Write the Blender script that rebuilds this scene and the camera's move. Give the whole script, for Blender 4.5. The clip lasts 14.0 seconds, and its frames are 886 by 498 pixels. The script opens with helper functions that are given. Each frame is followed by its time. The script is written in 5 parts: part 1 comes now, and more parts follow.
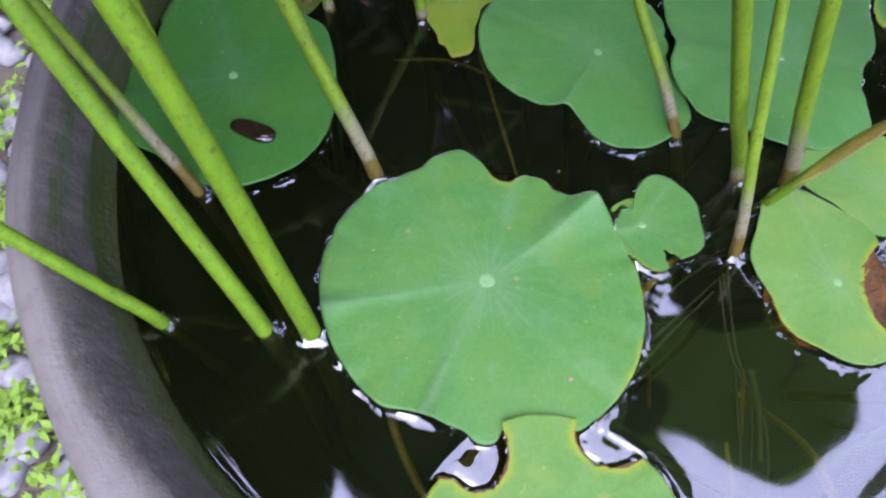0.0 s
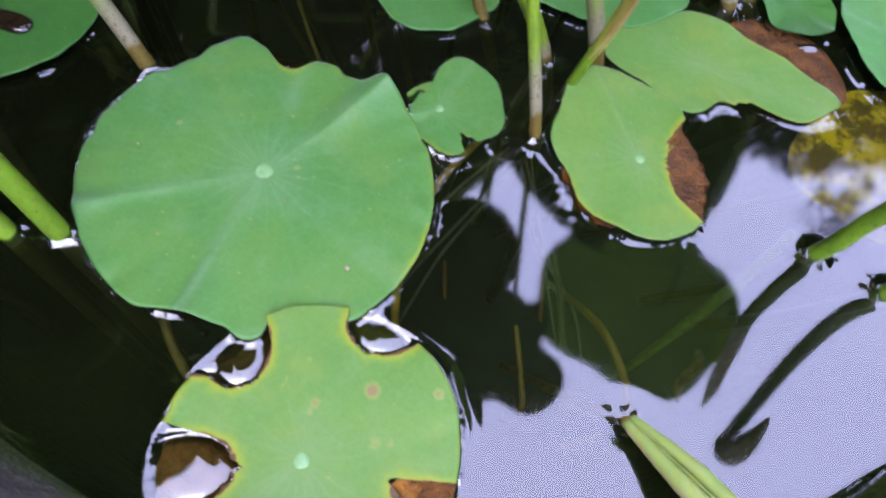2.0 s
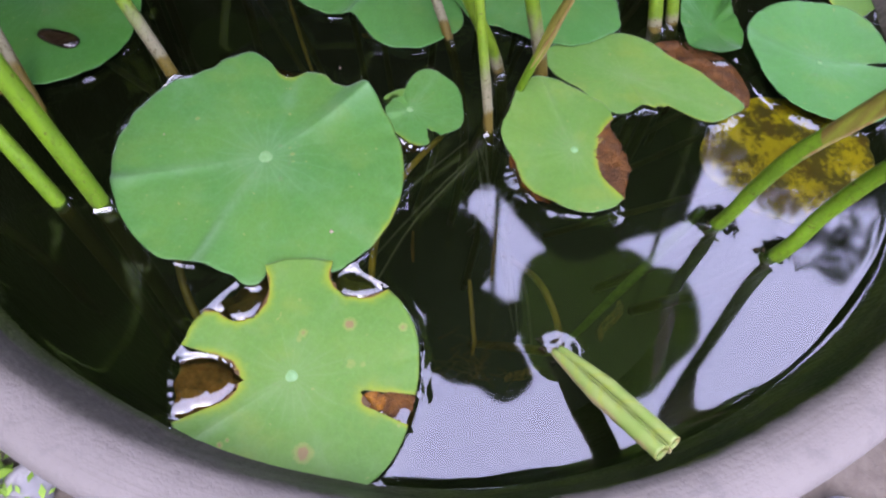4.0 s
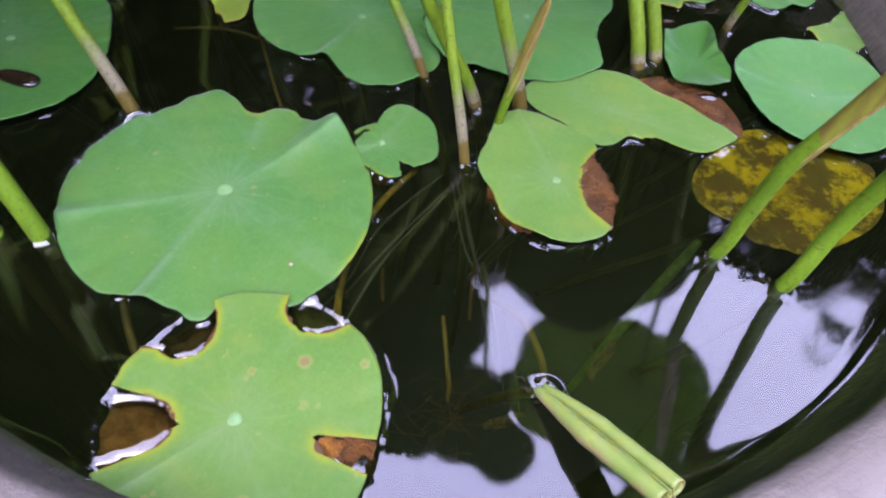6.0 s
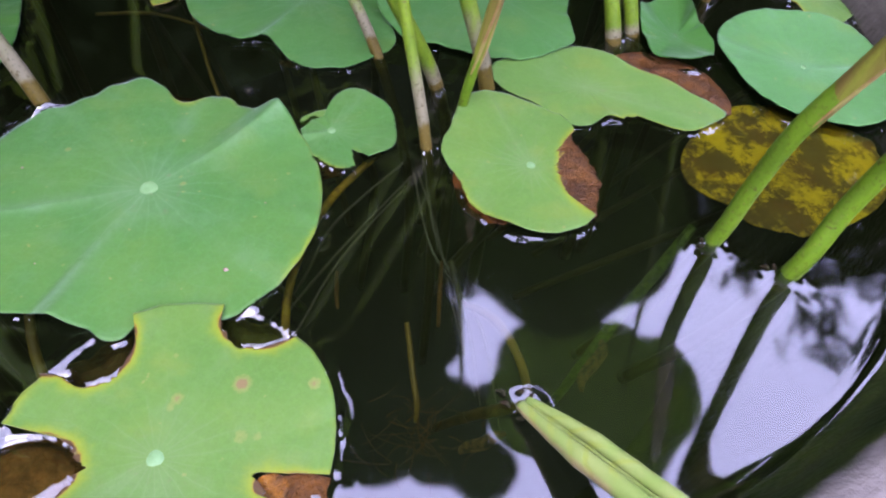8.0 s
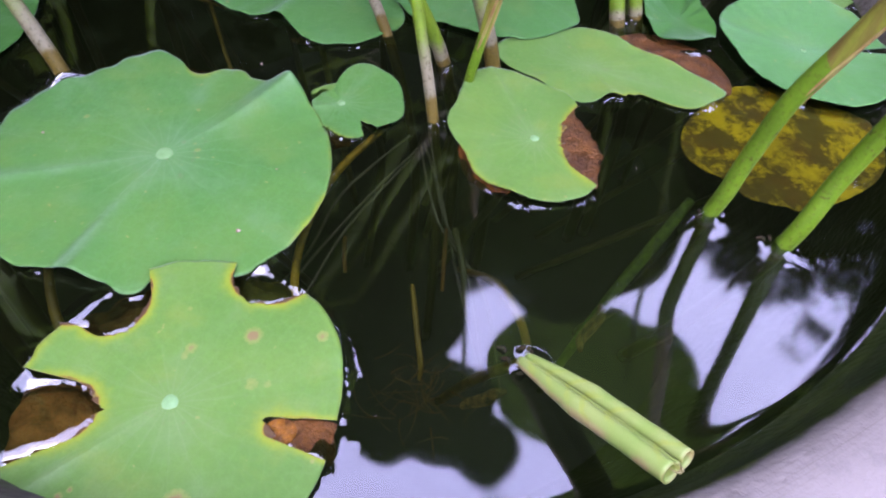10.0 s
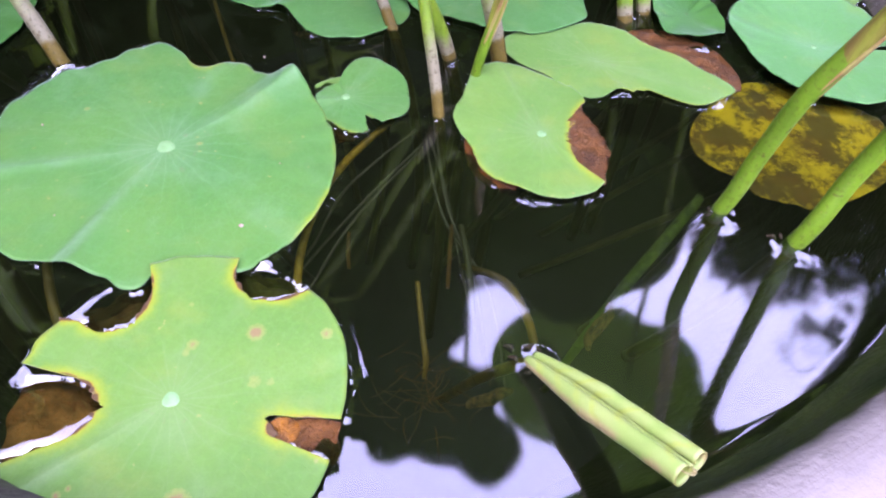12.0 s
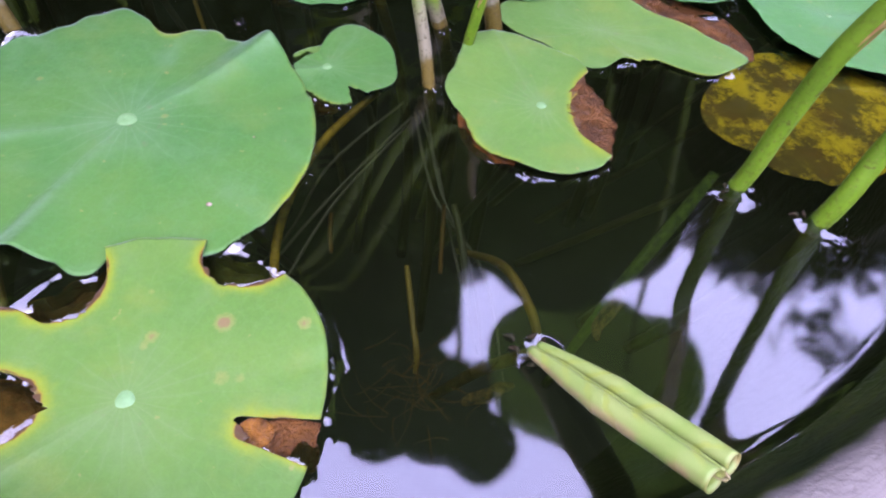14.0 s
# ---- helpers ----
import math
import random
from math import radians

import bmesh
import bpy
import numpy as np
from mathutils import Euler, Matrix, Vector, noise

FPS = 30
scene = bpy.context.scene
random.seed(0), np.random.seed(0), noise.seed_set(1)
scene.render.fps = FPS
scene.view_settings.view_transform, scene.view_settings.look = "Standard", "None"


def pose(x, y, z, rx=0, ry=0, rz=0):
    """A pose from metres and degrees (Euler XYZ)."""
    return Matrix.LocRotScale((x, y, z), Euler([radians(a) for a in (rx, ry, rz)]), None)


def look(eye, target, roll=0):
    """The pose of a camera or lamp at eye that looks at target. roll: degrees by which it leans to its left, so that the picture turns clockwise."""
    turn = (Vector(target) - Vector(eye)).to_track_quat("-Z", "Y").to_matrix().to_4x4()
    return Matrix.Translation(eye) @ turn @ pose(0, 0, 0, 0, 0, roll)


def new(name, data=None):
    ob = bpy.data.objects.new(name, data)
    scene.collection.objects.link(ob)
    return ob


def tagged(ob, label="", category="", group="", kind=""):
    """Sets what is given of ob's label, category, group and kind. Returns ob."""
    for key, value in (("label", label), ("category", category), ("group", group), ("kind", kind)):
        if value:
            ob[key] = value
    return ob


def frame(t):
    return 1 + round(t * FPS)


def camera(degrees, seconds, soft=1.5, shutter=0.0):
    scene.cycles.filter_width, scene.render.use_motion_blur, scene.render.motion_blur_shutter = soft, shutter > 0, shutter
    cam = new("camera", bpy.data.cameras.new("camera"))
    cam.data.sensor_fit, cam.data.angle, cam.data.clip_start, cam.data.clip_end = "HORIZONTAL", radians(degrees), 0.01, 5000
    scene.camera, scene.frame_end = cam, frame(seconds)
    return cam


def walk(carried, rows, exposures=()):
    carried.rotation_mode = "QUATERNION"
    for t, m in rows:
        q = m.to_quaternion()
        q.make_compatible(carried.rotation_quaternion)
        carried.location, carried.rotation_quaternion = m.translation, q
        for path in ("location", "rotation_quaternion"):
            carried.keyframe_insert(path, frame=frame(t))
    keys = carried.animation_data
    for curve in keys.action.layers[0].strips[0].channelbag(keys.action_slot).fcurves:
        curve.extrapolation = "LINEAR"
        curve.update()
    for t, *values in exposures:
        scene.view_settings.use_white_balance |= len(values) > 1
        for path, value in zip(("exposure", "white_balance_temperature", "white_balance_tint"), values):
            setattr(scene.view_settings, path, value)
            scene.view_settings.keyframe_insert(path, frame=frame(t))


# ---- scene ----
cam = camera(65.9, 14.0, soft=2.2, shutter=0.4)
PATH = [
    (0, (0.281, 0.325, 0.327), (0.167, 1.269, -1.433), 5.8),
    (0.5, (0.287, 0.339, 0.33), (0.197, 1.333, -1.403), 6.6),
    (1, (0.295, 0.346, 0.335), (0.211, 1.357, -1.389), 6.1),
    (1.5, (0.34, 0.331, 0.304), (0.311, 1.304, -1.444), 8.6),
    (2, (0.374, 0.319, 0.293), (0.404, 1.191, -1.507), 11.0),
    (2.5, (0.385, 0.326, 0.332), (0.424, 1.05, -1.532), 10.8),
    (3, (0.385, 0.333, 0.374), (0.446, 0.986, -1.515), 13.2),
    (3.5, (0.4, 0.281, 0.378), (0.404, 1.225, -1.385), 8.9),
    (3.7, (0.398, 0.261, 0.365), (0.411, 1.232, -1.384), 9.9),
    (5.8, (0.425, 0.237, 0.297), (0.328, 1.427, -1.307), 4.9),
    (6, (0.425, 0.243, 0.293), (0.361, 1.461, -1.292), 5.9),
    (6.5, (0.429, 0.25, 0.285), (0.384, 1.476, -1.295), 5.4),
    (7, (0.432, 0.26, 0.264), (0.425, 1.51, -1.297), 6.8),
    (7.5, (0.432, 0.264, 0.251), (0.428, 1.524, -1.303), 6.3),
    (8, (0.43, 0.267, 0.25), (0.438, 1.523, -1.306), 6.3),
    (8.2, (0.43, 0.267, 0.248), (0.434, 1.537, -1.297), 6.3),
    (10.5, (0.432, 0.245, 0.248), (0.426, 1.498, -1.31), 6.6),
    (11, (0.431, 0.251, 0.25), (0.426, 1.505, -1.307), 6.4),
    (11.5, (0.433, 0.25, 0.249), (0.425, 1.512, -1.303), 6.3),
    (12, (0.429, 0.25, 0.243), (0.425, 1.502, -1.316), 7.0),
    (12.5, (0.432, 0.259, 0.232), (0.423, 1.516, -1.324), 6.4),
    (13, (0.436, 0.263, 0.221), (0.448, 1.517, -1.337), 6.8),
    (13.5, (0.433, 0.267, 0.215), (0.465, 1.515, -1.347), 7.5),
    (14, (0.429, 0.264, 0.215), (0.455, 1.511, -1.349), 7.7),
]
EXPOSURE = [(0.0, 0.4, 5900, 9), (0.5, 0.23, 5980, 8), (1.0, 0.19, 6050, 7), (1.5, 0.28, 5950, 10), (2.0, 0.3, 5850, 12), (3.0, 0.28, 6150, 12), (6.0, 0.4, 6100, 17), (8.0, 0.39, 5930, 20), (10.5, 0.53, 5830, 25), (11.0, 0.88, 5820, 27), (12.5, 0.93, 5820, 27), (13.2, 0.66, 5820, 27), (13.6, 0.55, 5820, 27), (14.0, 0.53, 5820, 27)]
walk(cam, [(t, look(eye, target, roll)) for t, eye, target, roll in PATH], EXPOSURE)

# ---- world and light: a bright overcast sky ----
world = bpy.data.worlds.new("overcast_sky")
scene.world = world
world.use_nodes = True
wn, wl = world.node_tree.nodes, world.node_tree.links
wn.clear()
sky = wn.new("ShaderNodeTexSky")
sky.sky_type, sky.sun_disc = "NISHITA", False
sky.sun_elevation, sky.sun_rotation = radians(62), radians(200)
sky.air_density, sky.dust_density = 1.0, 4.0
scale_sky = wn.new("ShaderNodeVectorMath")
scale_sky.operation = "SCALE"
scale_sky.inputs["Scale"].default_value = 0.12
cloud = wn.new("ShaderNodeTexNoise")
cloud.inputs["Scale"].default_value = 1.6
cloud.inputs["Detail"].default_value = 3
veil = wn.new("ShaderNodeValToRGB")
veil.color_ramp.elements[0].position, veil.color_ramp.elements[0].color = 0.3, (0.73, 0.69, 1.05, 1)
veil.color_ramp.elements[1].position, veil.color_ramp.elements[1].color = 0.7, (0.86, 0.82, 1.15, 1)
blend = wn.new("ShaderNodeMix")
blend.data_type = "RGBA"
blend.inputs["Factor"].default_value = 0.75
ground_bg = wn.new("ShaderNodeBackground")
ground_bg.inputs["Strength"].default_value = 10.0
wout = wn.new("ShaderNodeOutputWorld")
wl.new(sky.outputs["Color"], scale_sky.inputs[0])
wl.new(cloud.outputs["Fac"], veil.inputs["Fac"])
wl.new(scale_sky.outputs["Vector"], blend.inputs["A"])
wl.new(veil.outputs["Color"], blend.inputs["B"])
wl.new(blend.outputs["Result"], ground_bg.inputs["Color"])
wl.new(ground_bg.outputs["Background"], wout.inputs["Surface"])
sun_data = bpy.data.lights.new("sun", "SUN")
sun_data.energy, sun_data.angle, sun_data.color = 1.5, radians(25), (1.0, 0.97, 0.92)
sun_lamp = new("sun", sun_data)
sun_lamp.matrix_world = look((0.3, -0.6, 2.0), (0.4, 0.5, 0.0))

# ---- materials ----


def material(name):
    m = bpy.data.materials.new(name)
    m.use_nodes = True
    m.node_tree.nodes.clear()
    return m, m.node_tree.nodes, m.node_tree.links


def node(ns, kind, **values):
    n = ns.new(kind)
    for k, v in values.items():
        n.inputs[k.replace("_", " ")].default_value = v
    return n


def maths(ns, ls, op, a, b=0.0, clamp=False):
    n = ns.new("ShaderNodeMath")
    n.operation, n.use_clamp = op, clamp
    for i, v in enumerate((a, b)):
        if isinstance(v, (int, float)):
            n.inputs[i].default_value = v
        else:
            ls.new(v, n.inputs[i])
    return n.outputs[0]


def mix_colour(ns, ls, fac, a, b):
    n = ns.new("ShaderNodeMix")
    n.data_type = "RGBA"
    for key, v in (("Factor", fac), ("A", a), ("B", b)):
        if isinstance(v, (int, float)):
            n.inputs[key].default_value = v
        elif isinstance(v, tuple):
            n.inputs[key].default_value = (*v, 1) if len(v) == 3 else v
        else:
            ls.new(v, n.inputs[key])
    return n.outputs["Result"]


def ramp(ns, ls, fac, lo, hi):
    n = ns.new("ShaderNodeMapRange")
    n.interpolation_type = "SMOOTHSTEP"
    n.inputs["From Min"].default_value, n.inputs["From Max"].default_value = lo, hi
    ls.new(fac, n.inputs["Value"])
    return n.outputs["Result"]


def noise_tex(ns, ls, scale, detail=4.0, rough=0.6, coords="Object", stretch=None):
    tc = ns.new("ShaderNodeTexCoord")
    n = node(ns, "ShaderNodeTexNoise", Scale=scale, Detail=detail, Roughness=rough)
    src = tc.outputs[coords]
    if stretch:
        mp = ns.new("ShaderNodeMapping")
        mp.inputs["Scale"].default_value = stretch
        ls.new(src, mp.inputs["Vector"])
        src = mp.outputs["Vector"]
    ls.new(src, n.inputs["Vector"])
    return n.outputs["Fac"]


def surface(m, ns, ls, colour, rough, bump=None, strength=0.3, distance=0.001, specular=0.5, extra=None):
    b = ns.new("ShaderNodeBsdfPrincipled")
    for key, v in (("Base Color", colour), ("Roughness", rough)):
        if isinstance(v, (int, float)):
            b.inputs[key].default_value = v
        elif isinstance(v, tuple):
            b.inputs[key].default_value = (*v, 1)
        else:
            ls.new(v, b.inputs[key])
    b.inputs["Specular IOR Level"].default_value = specular
    if bump is not None:
        n = node(ns, "ShaderNodeBump", Strength=strength, Distance=distance)
        ls.new(bump, n.inputs["Height"])
        ls.new(n.outputs["Normal"], b.inputs["Normal"])
    out = ns.new("ShaderNodeOutputMaterial")
    shader = b.outputs["BSDF"]
    if extra:
        shader = extra(shader)
    ls.new(shader, out.inputs["Surface"])
    return b


def leaf_material(name, fresh, old, vein, rough=0.52, sheer=0.22, blotch=None, glow=None):
    """Waxy lotus blade: radial veins from the UV map (u: turns, v: share of the radius), yellow and brown wear from the wear attribute."""
    m, ns, ls = material(name)
    uv = ns.new("ShaderNodeUVMap")
    uv.uv_map = "polar"
    sep = ns.new("ShaderNodeSeparateXYZ")
    ls.new(uv.outputs["UV"], sep.inputs[0])
    u, v = sep.outputs["X"], sep.outputs["Y"]
    big = noise_tex(ns, ls, 22, 3, 0.55)
    fine = noise_tex(ns, ls, 420, 3, 0.6)
    mid = noise_tex(ns, ls, 95, 4, 0.6)
    # main veins, and a finer set that begins half way out
    wob = maths(ns, ls, "ADD", maths(ns, ls, "MULTIPLY", maths(ns, ls, "SUBTRACT", mid, 0.5), 0.016), maths(ns, ls, "MULTIPLY", big, 0.07))
    uu = maths(ns, ls, "ADD", u, wob)
    main = maths(ns, ls, "ABSOLUTE", maths(ns, ls, "SINE", maths(ns, ls, "MULTIPLY", uu, math.pi * 21)))
    width = maths(ns, ls, "DIVIDE", 0.055, maths(ns, ls, "ADD", v, 0.12))
    line = maths(ns, ls, "SUBTRACT", 1.0, maths(ns, ls, "DIVIDE", main, width), True)
    forked = maths(ns, ls, "ABSOLUTE", maths(ns, ls, "SINE", maths(ns, ls, "MULTIPLY", uu, math.pi * 63)))
    fork = maths(ns, ls, "MULTIPLY", maths(ns, ls, "SUBTRACT", 1.0, maths(ns, ls, "MULTIPLY", forked, 5.0), True), maths(ns, ls, "MULTIPLY", ramp(ns, ls, v, 0.45, 0.7), 0.5))
    veins = maths(ns, ls, "MAXIMUM", line, fork)
    fade = maths(ns, ls, "SUBTRACT", 1.0, maths(ns, ls, "MULTIPLY", v, 0.75))
    base = mix_colour(ns, ls, ramp(ns, ls, big, 0.3, 0.72), fresh, old)
    base = mix_colour(ns, ls, maths(ns, ls, "MULTIPLY", ramp(ns, ls, fine, 0.35, 0.8), 0.25), base, tuple(c * 1.5 for c in fresh))
    base = mix_colour(ns, ls, maths(ns, ls, "MULTIPLY", maths(ns, ls, "MULTIPLY", veins, fade), maths(ns, ls, "MULTIPLY", ramp(ns, ls, mid, 0.38, 0.7), 0.42)), base, vein)
    pale = noise_tex(ns, ls, 48, 5, 0.62)
    base = mix_colour(ns, ls, maths(ns, ls, "MULTIPLY", ramp(ns, ls, pale, 0.48, 0.72), 0.20), base, vein)
    sallow = noise_tex(ns, ls, 30, 4, 0.6, stretch=(1, 1.3, 1))
    base = mix_colour(ns, ls, maths(ns, ls, "MULTIPLY", ramp(ns, ls, sallow, 0.50, 0.72), 0.48), base, (fresh[0] * 1.9, fresh[1] * 1.2, fresh[2]))
    if blotch:
        rot = noise_tex(ns, ls, 34, 8, 0.78)
        base = mix_colour(ns, ls, ramp(ns, ls, rot, 0.46, 0.58), base, blotch)
    rust = noise_tex(ns, ls, 130, 4, 0.65)
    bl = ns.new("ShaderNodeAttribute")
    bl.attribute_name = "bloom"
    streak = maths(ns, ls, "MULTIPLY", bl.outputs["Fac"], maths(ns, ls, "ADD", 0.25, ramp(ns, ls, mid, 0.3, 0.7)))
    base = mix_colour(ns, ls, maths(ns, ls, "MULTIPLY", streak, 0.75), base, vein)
    scorch = maths(ns, ls, "MULTIPLY", maths(ns, ls, "SUBTRACT", 1.0, ramp(ns, ls, v, 0.12, 0.4)), ramp(ns, ls, rust, 0.58, 0.72))
    base = mix_colour(ns, ls, maths(ns, ls, "MULTIPLY", scorch, 0.4), base, (0.10, 0.085, 0.045))
    # pale glow round the node where the stalk joins
    hub = maths(ns, ls, "SUBTRACT", 1.0, ramp(ns, ls, v, 0.02, 0.42))
    base = mix_colour(ns, ls, maths(ns, ls, "MULTIPLY", hub, 0.22), base, vein)
    # a star of pale rays round the node
    ray_fade = maths(ns, ls, "SUBTRACT", 1.0, ramp(ns, ls, maths(ns, ls, "ADD", v, maths(ns, ls, "MULTIPLY", maths(ns, ls, "SUBTRACT", mid, 0.5), 0.5)), 0.10, 0.62))
    rays = maths(ns, ls, "SUBTRACT", 1.0, maths(ns, ls, "MULTIPLY", main, 1.6), True)
    base = mix_colour(ns, ls, maths(ns, ls, "MULTIPLY", maths(ns, ls, "MULTIPLY", rays, ray_fade), 0.16), base, vein)
    at = ns.new("ShaderNodeAttribute")
    at.attribute_name = "wear"
    rag = noise_tex(ns, ls, 150, 5, 0.7)
    ragged = maths(ns, ls, "ADD", at.outputs["Fac"], maths(ns, ls, "MULTIPLY", maths(ns, ls, "SUBTRACT", rag, 0.5), 0.75))
    ragged = maths(ns, ls, "MULTIPLY", ragged, ramp(ns, ls, at.outputs["Fac"], 0.02, 0.15))
    base = mix_colour(ns, ls, maths(ns, ls, "MULTIPLY", ramp(ns, ls, ragged, 0.10, 0.70), 0.85), base, (0.125, 0.165, 0.006))
    base = mix_colour(ns, ls, ramp(ns, ls, ragged, 0.76, 0.88), base, (0.17, 0.125, 0.008))
    base = mix_colour(ns, ls, ramp(ns, ls, ragged, 0.86, 0.96), base, (0.050, 0.020, 0.008))
    mark = ns.new("ShaderNodeAttribute")
    mark.attribute_name = "scar"
    scab = maths(ns, ls, "ADD", mark.outputs["Fac"], maths(ns, ls, "MULTIPLY", maths(ns, ls, "SUBTRACT", noise_tex(ns, ls, 420, 3, 0.6), 0.5), 0.8))
    scab = maths(ns, ls, "MULTIPLY", scab, ramp(ns, ls, mark.outputs["Fac"], 0.05, 0.3))
    base = mix_colour(ns, ls, maths(ns, ls, "MULTIPLY", ramp(ns, ls, scab, 0.12, 0.5), 0.55), base, (0.150, 0.160, 0.040))
    base = mix_colour(ns, ls, ramp(ns, ls, scab, 0.50, 0.85), base, (0.132, 0.090, 0.040))
    fleck = noise_tex(ns, ls, 210, 3, 0.5)
    base = mix_colour(ns, ls, maths(ns, ls, "MULTIPLY", ramp(ns, ls, fleck, 0.70, 0.76), 0.55), base, (0.17, 0.15, 0.05))
    pores = noise_tex(ns, ls, 1400, 2, 0.5)
    base = mix_colour(ns, ls, maths(ns, ls, "MULTIPLY", ramp(ns, ls, pores, 0.3, 0.75), 0.16), base, tuple(c * 0.62 for c in fresh))
    net = ns.new("ShaderNodeTexVoronoi")
    net.feature, net.inputs["Scale"].default_value = "DISTANCE_TO_EDGE", 170
    cells = ns.new("ShaderNodeTexCoord")
    ls.new(cells.outputs["Object"], net.inputs["Vector"])
    mesh_line = maths(ns, ls, "SUBTRACT", 1.0, ramp(ns, ls, net.outputs["Distance"], 0.0, 0.12))
    base = mix_colour(ns, ls, maths(ns, ls, "MULTIPLY", mesh_line, 0.06), base, vein)
    relief = maths(ns, ls, "ADD", maths(ns, ls, "MULTIPLY", veins, -0.10), maths(ns, ls, "ADD", maths(ns, ls, "MULTIPLY", mid, 0.9), maths(ns, ls, "MULTIPLY", fine, 0.25)))
    gloss = maths(ns, ls, "ADD", rough, maths(ns, ls, "MULTIPLY", maths(ns, ls, "SUBTRACT", mid, 0.5), 0.25))

    def through_light(shader):
        tr = ns.new("ShaderNodeBsdfTranslucent")
        if glow:
            ls.new(mix_colour(ns, ls, 0.7, base, glow), tr.inputs["Color"])
        else:
            ls.new(base, tr.inputs["Color"])
        mx = ns.new("ShaderNodeMixShader")
        mx.inputs[0].default_value = sheer
        ls.new(shader, mx.inputs[1])
        ls.new(tr.outputs[0], mx.inputs[2])
        return mx.outputs[0]

    pr = surface(m, ns, ls, base, gloss, relief, 0.65, 0.0009, 0.2, through_light)
    pr.inputs["Sheen Weight"].default_value, pr.inputs["Sheen Roughness"].default_value = 0.14, 0.4
    pr.inputs["Sheen Tint"].default_value = (0.85, 0.95, 1.0, 1)
    return m


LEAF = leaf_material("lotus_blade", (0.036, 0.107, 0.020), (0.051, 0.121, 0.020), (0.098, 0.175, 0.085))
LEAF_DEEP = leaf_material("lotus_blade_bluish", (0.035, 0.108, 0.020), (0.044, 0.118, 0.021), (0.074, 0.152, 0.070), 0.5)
LEAF_DARK = leaf_material("lotus_blade_deep_green", (0.023, 0.084, 0.010), (0.030, 0.096, 0.011), (0.055, 0.125, 0.050), 0.5)
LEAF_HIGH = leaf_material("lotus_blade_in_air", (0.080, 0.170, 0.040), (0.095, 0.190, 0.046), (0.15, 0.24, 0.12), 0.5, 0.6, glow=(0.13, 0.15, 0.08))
LEAF_AGED = leaf_material("lotus_blade_yellowing", (0.053, 0.119, 0.018), (0.067, 0.130, 0.019), (0.108, 0.166, 0.068), 0.55)
LEAF_PALE = leaf_material("lotus_blade_pale_bluish", (0.040, 0.122, 0.024), (0.046, 0.130, 0.028), (0.085, 0.165, 0.085), 0.5)
LEAF_OLIVE = leaf_material("lotus_blade_olive", (0.040, 0.066, 0.005), (0.053, 0.076, 0.005), (0.079, 0.100, 0.018), 0.55)
LEAF_YELLOW = leaf_material("lotus_blade_yellow_green", (0.077, 0.128, 0.007), (0.097, 0.140, 0.007), (0.132, 0.180, 0.045), 0.55)
# lit and shaded copies of the blade in air, the light put into their colours
LEAF_LIT = leaf_material("lit_blade_in_air", (0.14, 0.27, 0.045), (0.17, 0.29, 0.05), (0.20, 0.30, 0.10), 0.5, 0.8, glow=(0.30, 0.37, 0.15))
LEAF_SHADE = leaf_material("shaded_blade_in_air", (0.060, 0.120, 0.036), (0.070, 0.128, 0.040), (0.10, 0.15, 0.08), 0.5, 0.6, glow=(0.12, 0.165, 0.07))
LEAF_SUNK = leaf_material("sunken_blade", (0.120, 0.070, 0.014), (0.190, 0.130, 0.018), (0.16, 0.11, 0.02), 0.6, 0.05, (0.72, 0.49, 0.004))


def plain_material(name, a, b, scale, rough, bump=0.3, distance=0.001, specular=0.4, stretch=None):
    m, ns, ls = material(name)
    n1, n2 = noise_tex(ns, ls, scale, 4, 0.6, stretch=stretch), noise_tex(ns, ls, scale * 7, 3, 0.6)
    col = mix_colour(ns, ls, ramp(ns, ls, n1, 0.32, 0.68), a, b)
    col = mix_colour(ns, ls, maths(ns, ls, "MULTIPLY", ramp(ns, ls, n2, 0.4, 0.75), 0.3), col, tuple(c * 0.5 for c in a))
    surface(m, ns, ls, col, rough, maths(ns, ls, "ADD", n1, maths(ns, ls, "MULTIPLY", n2, 0.4)), bump, distance, specular)
    return m


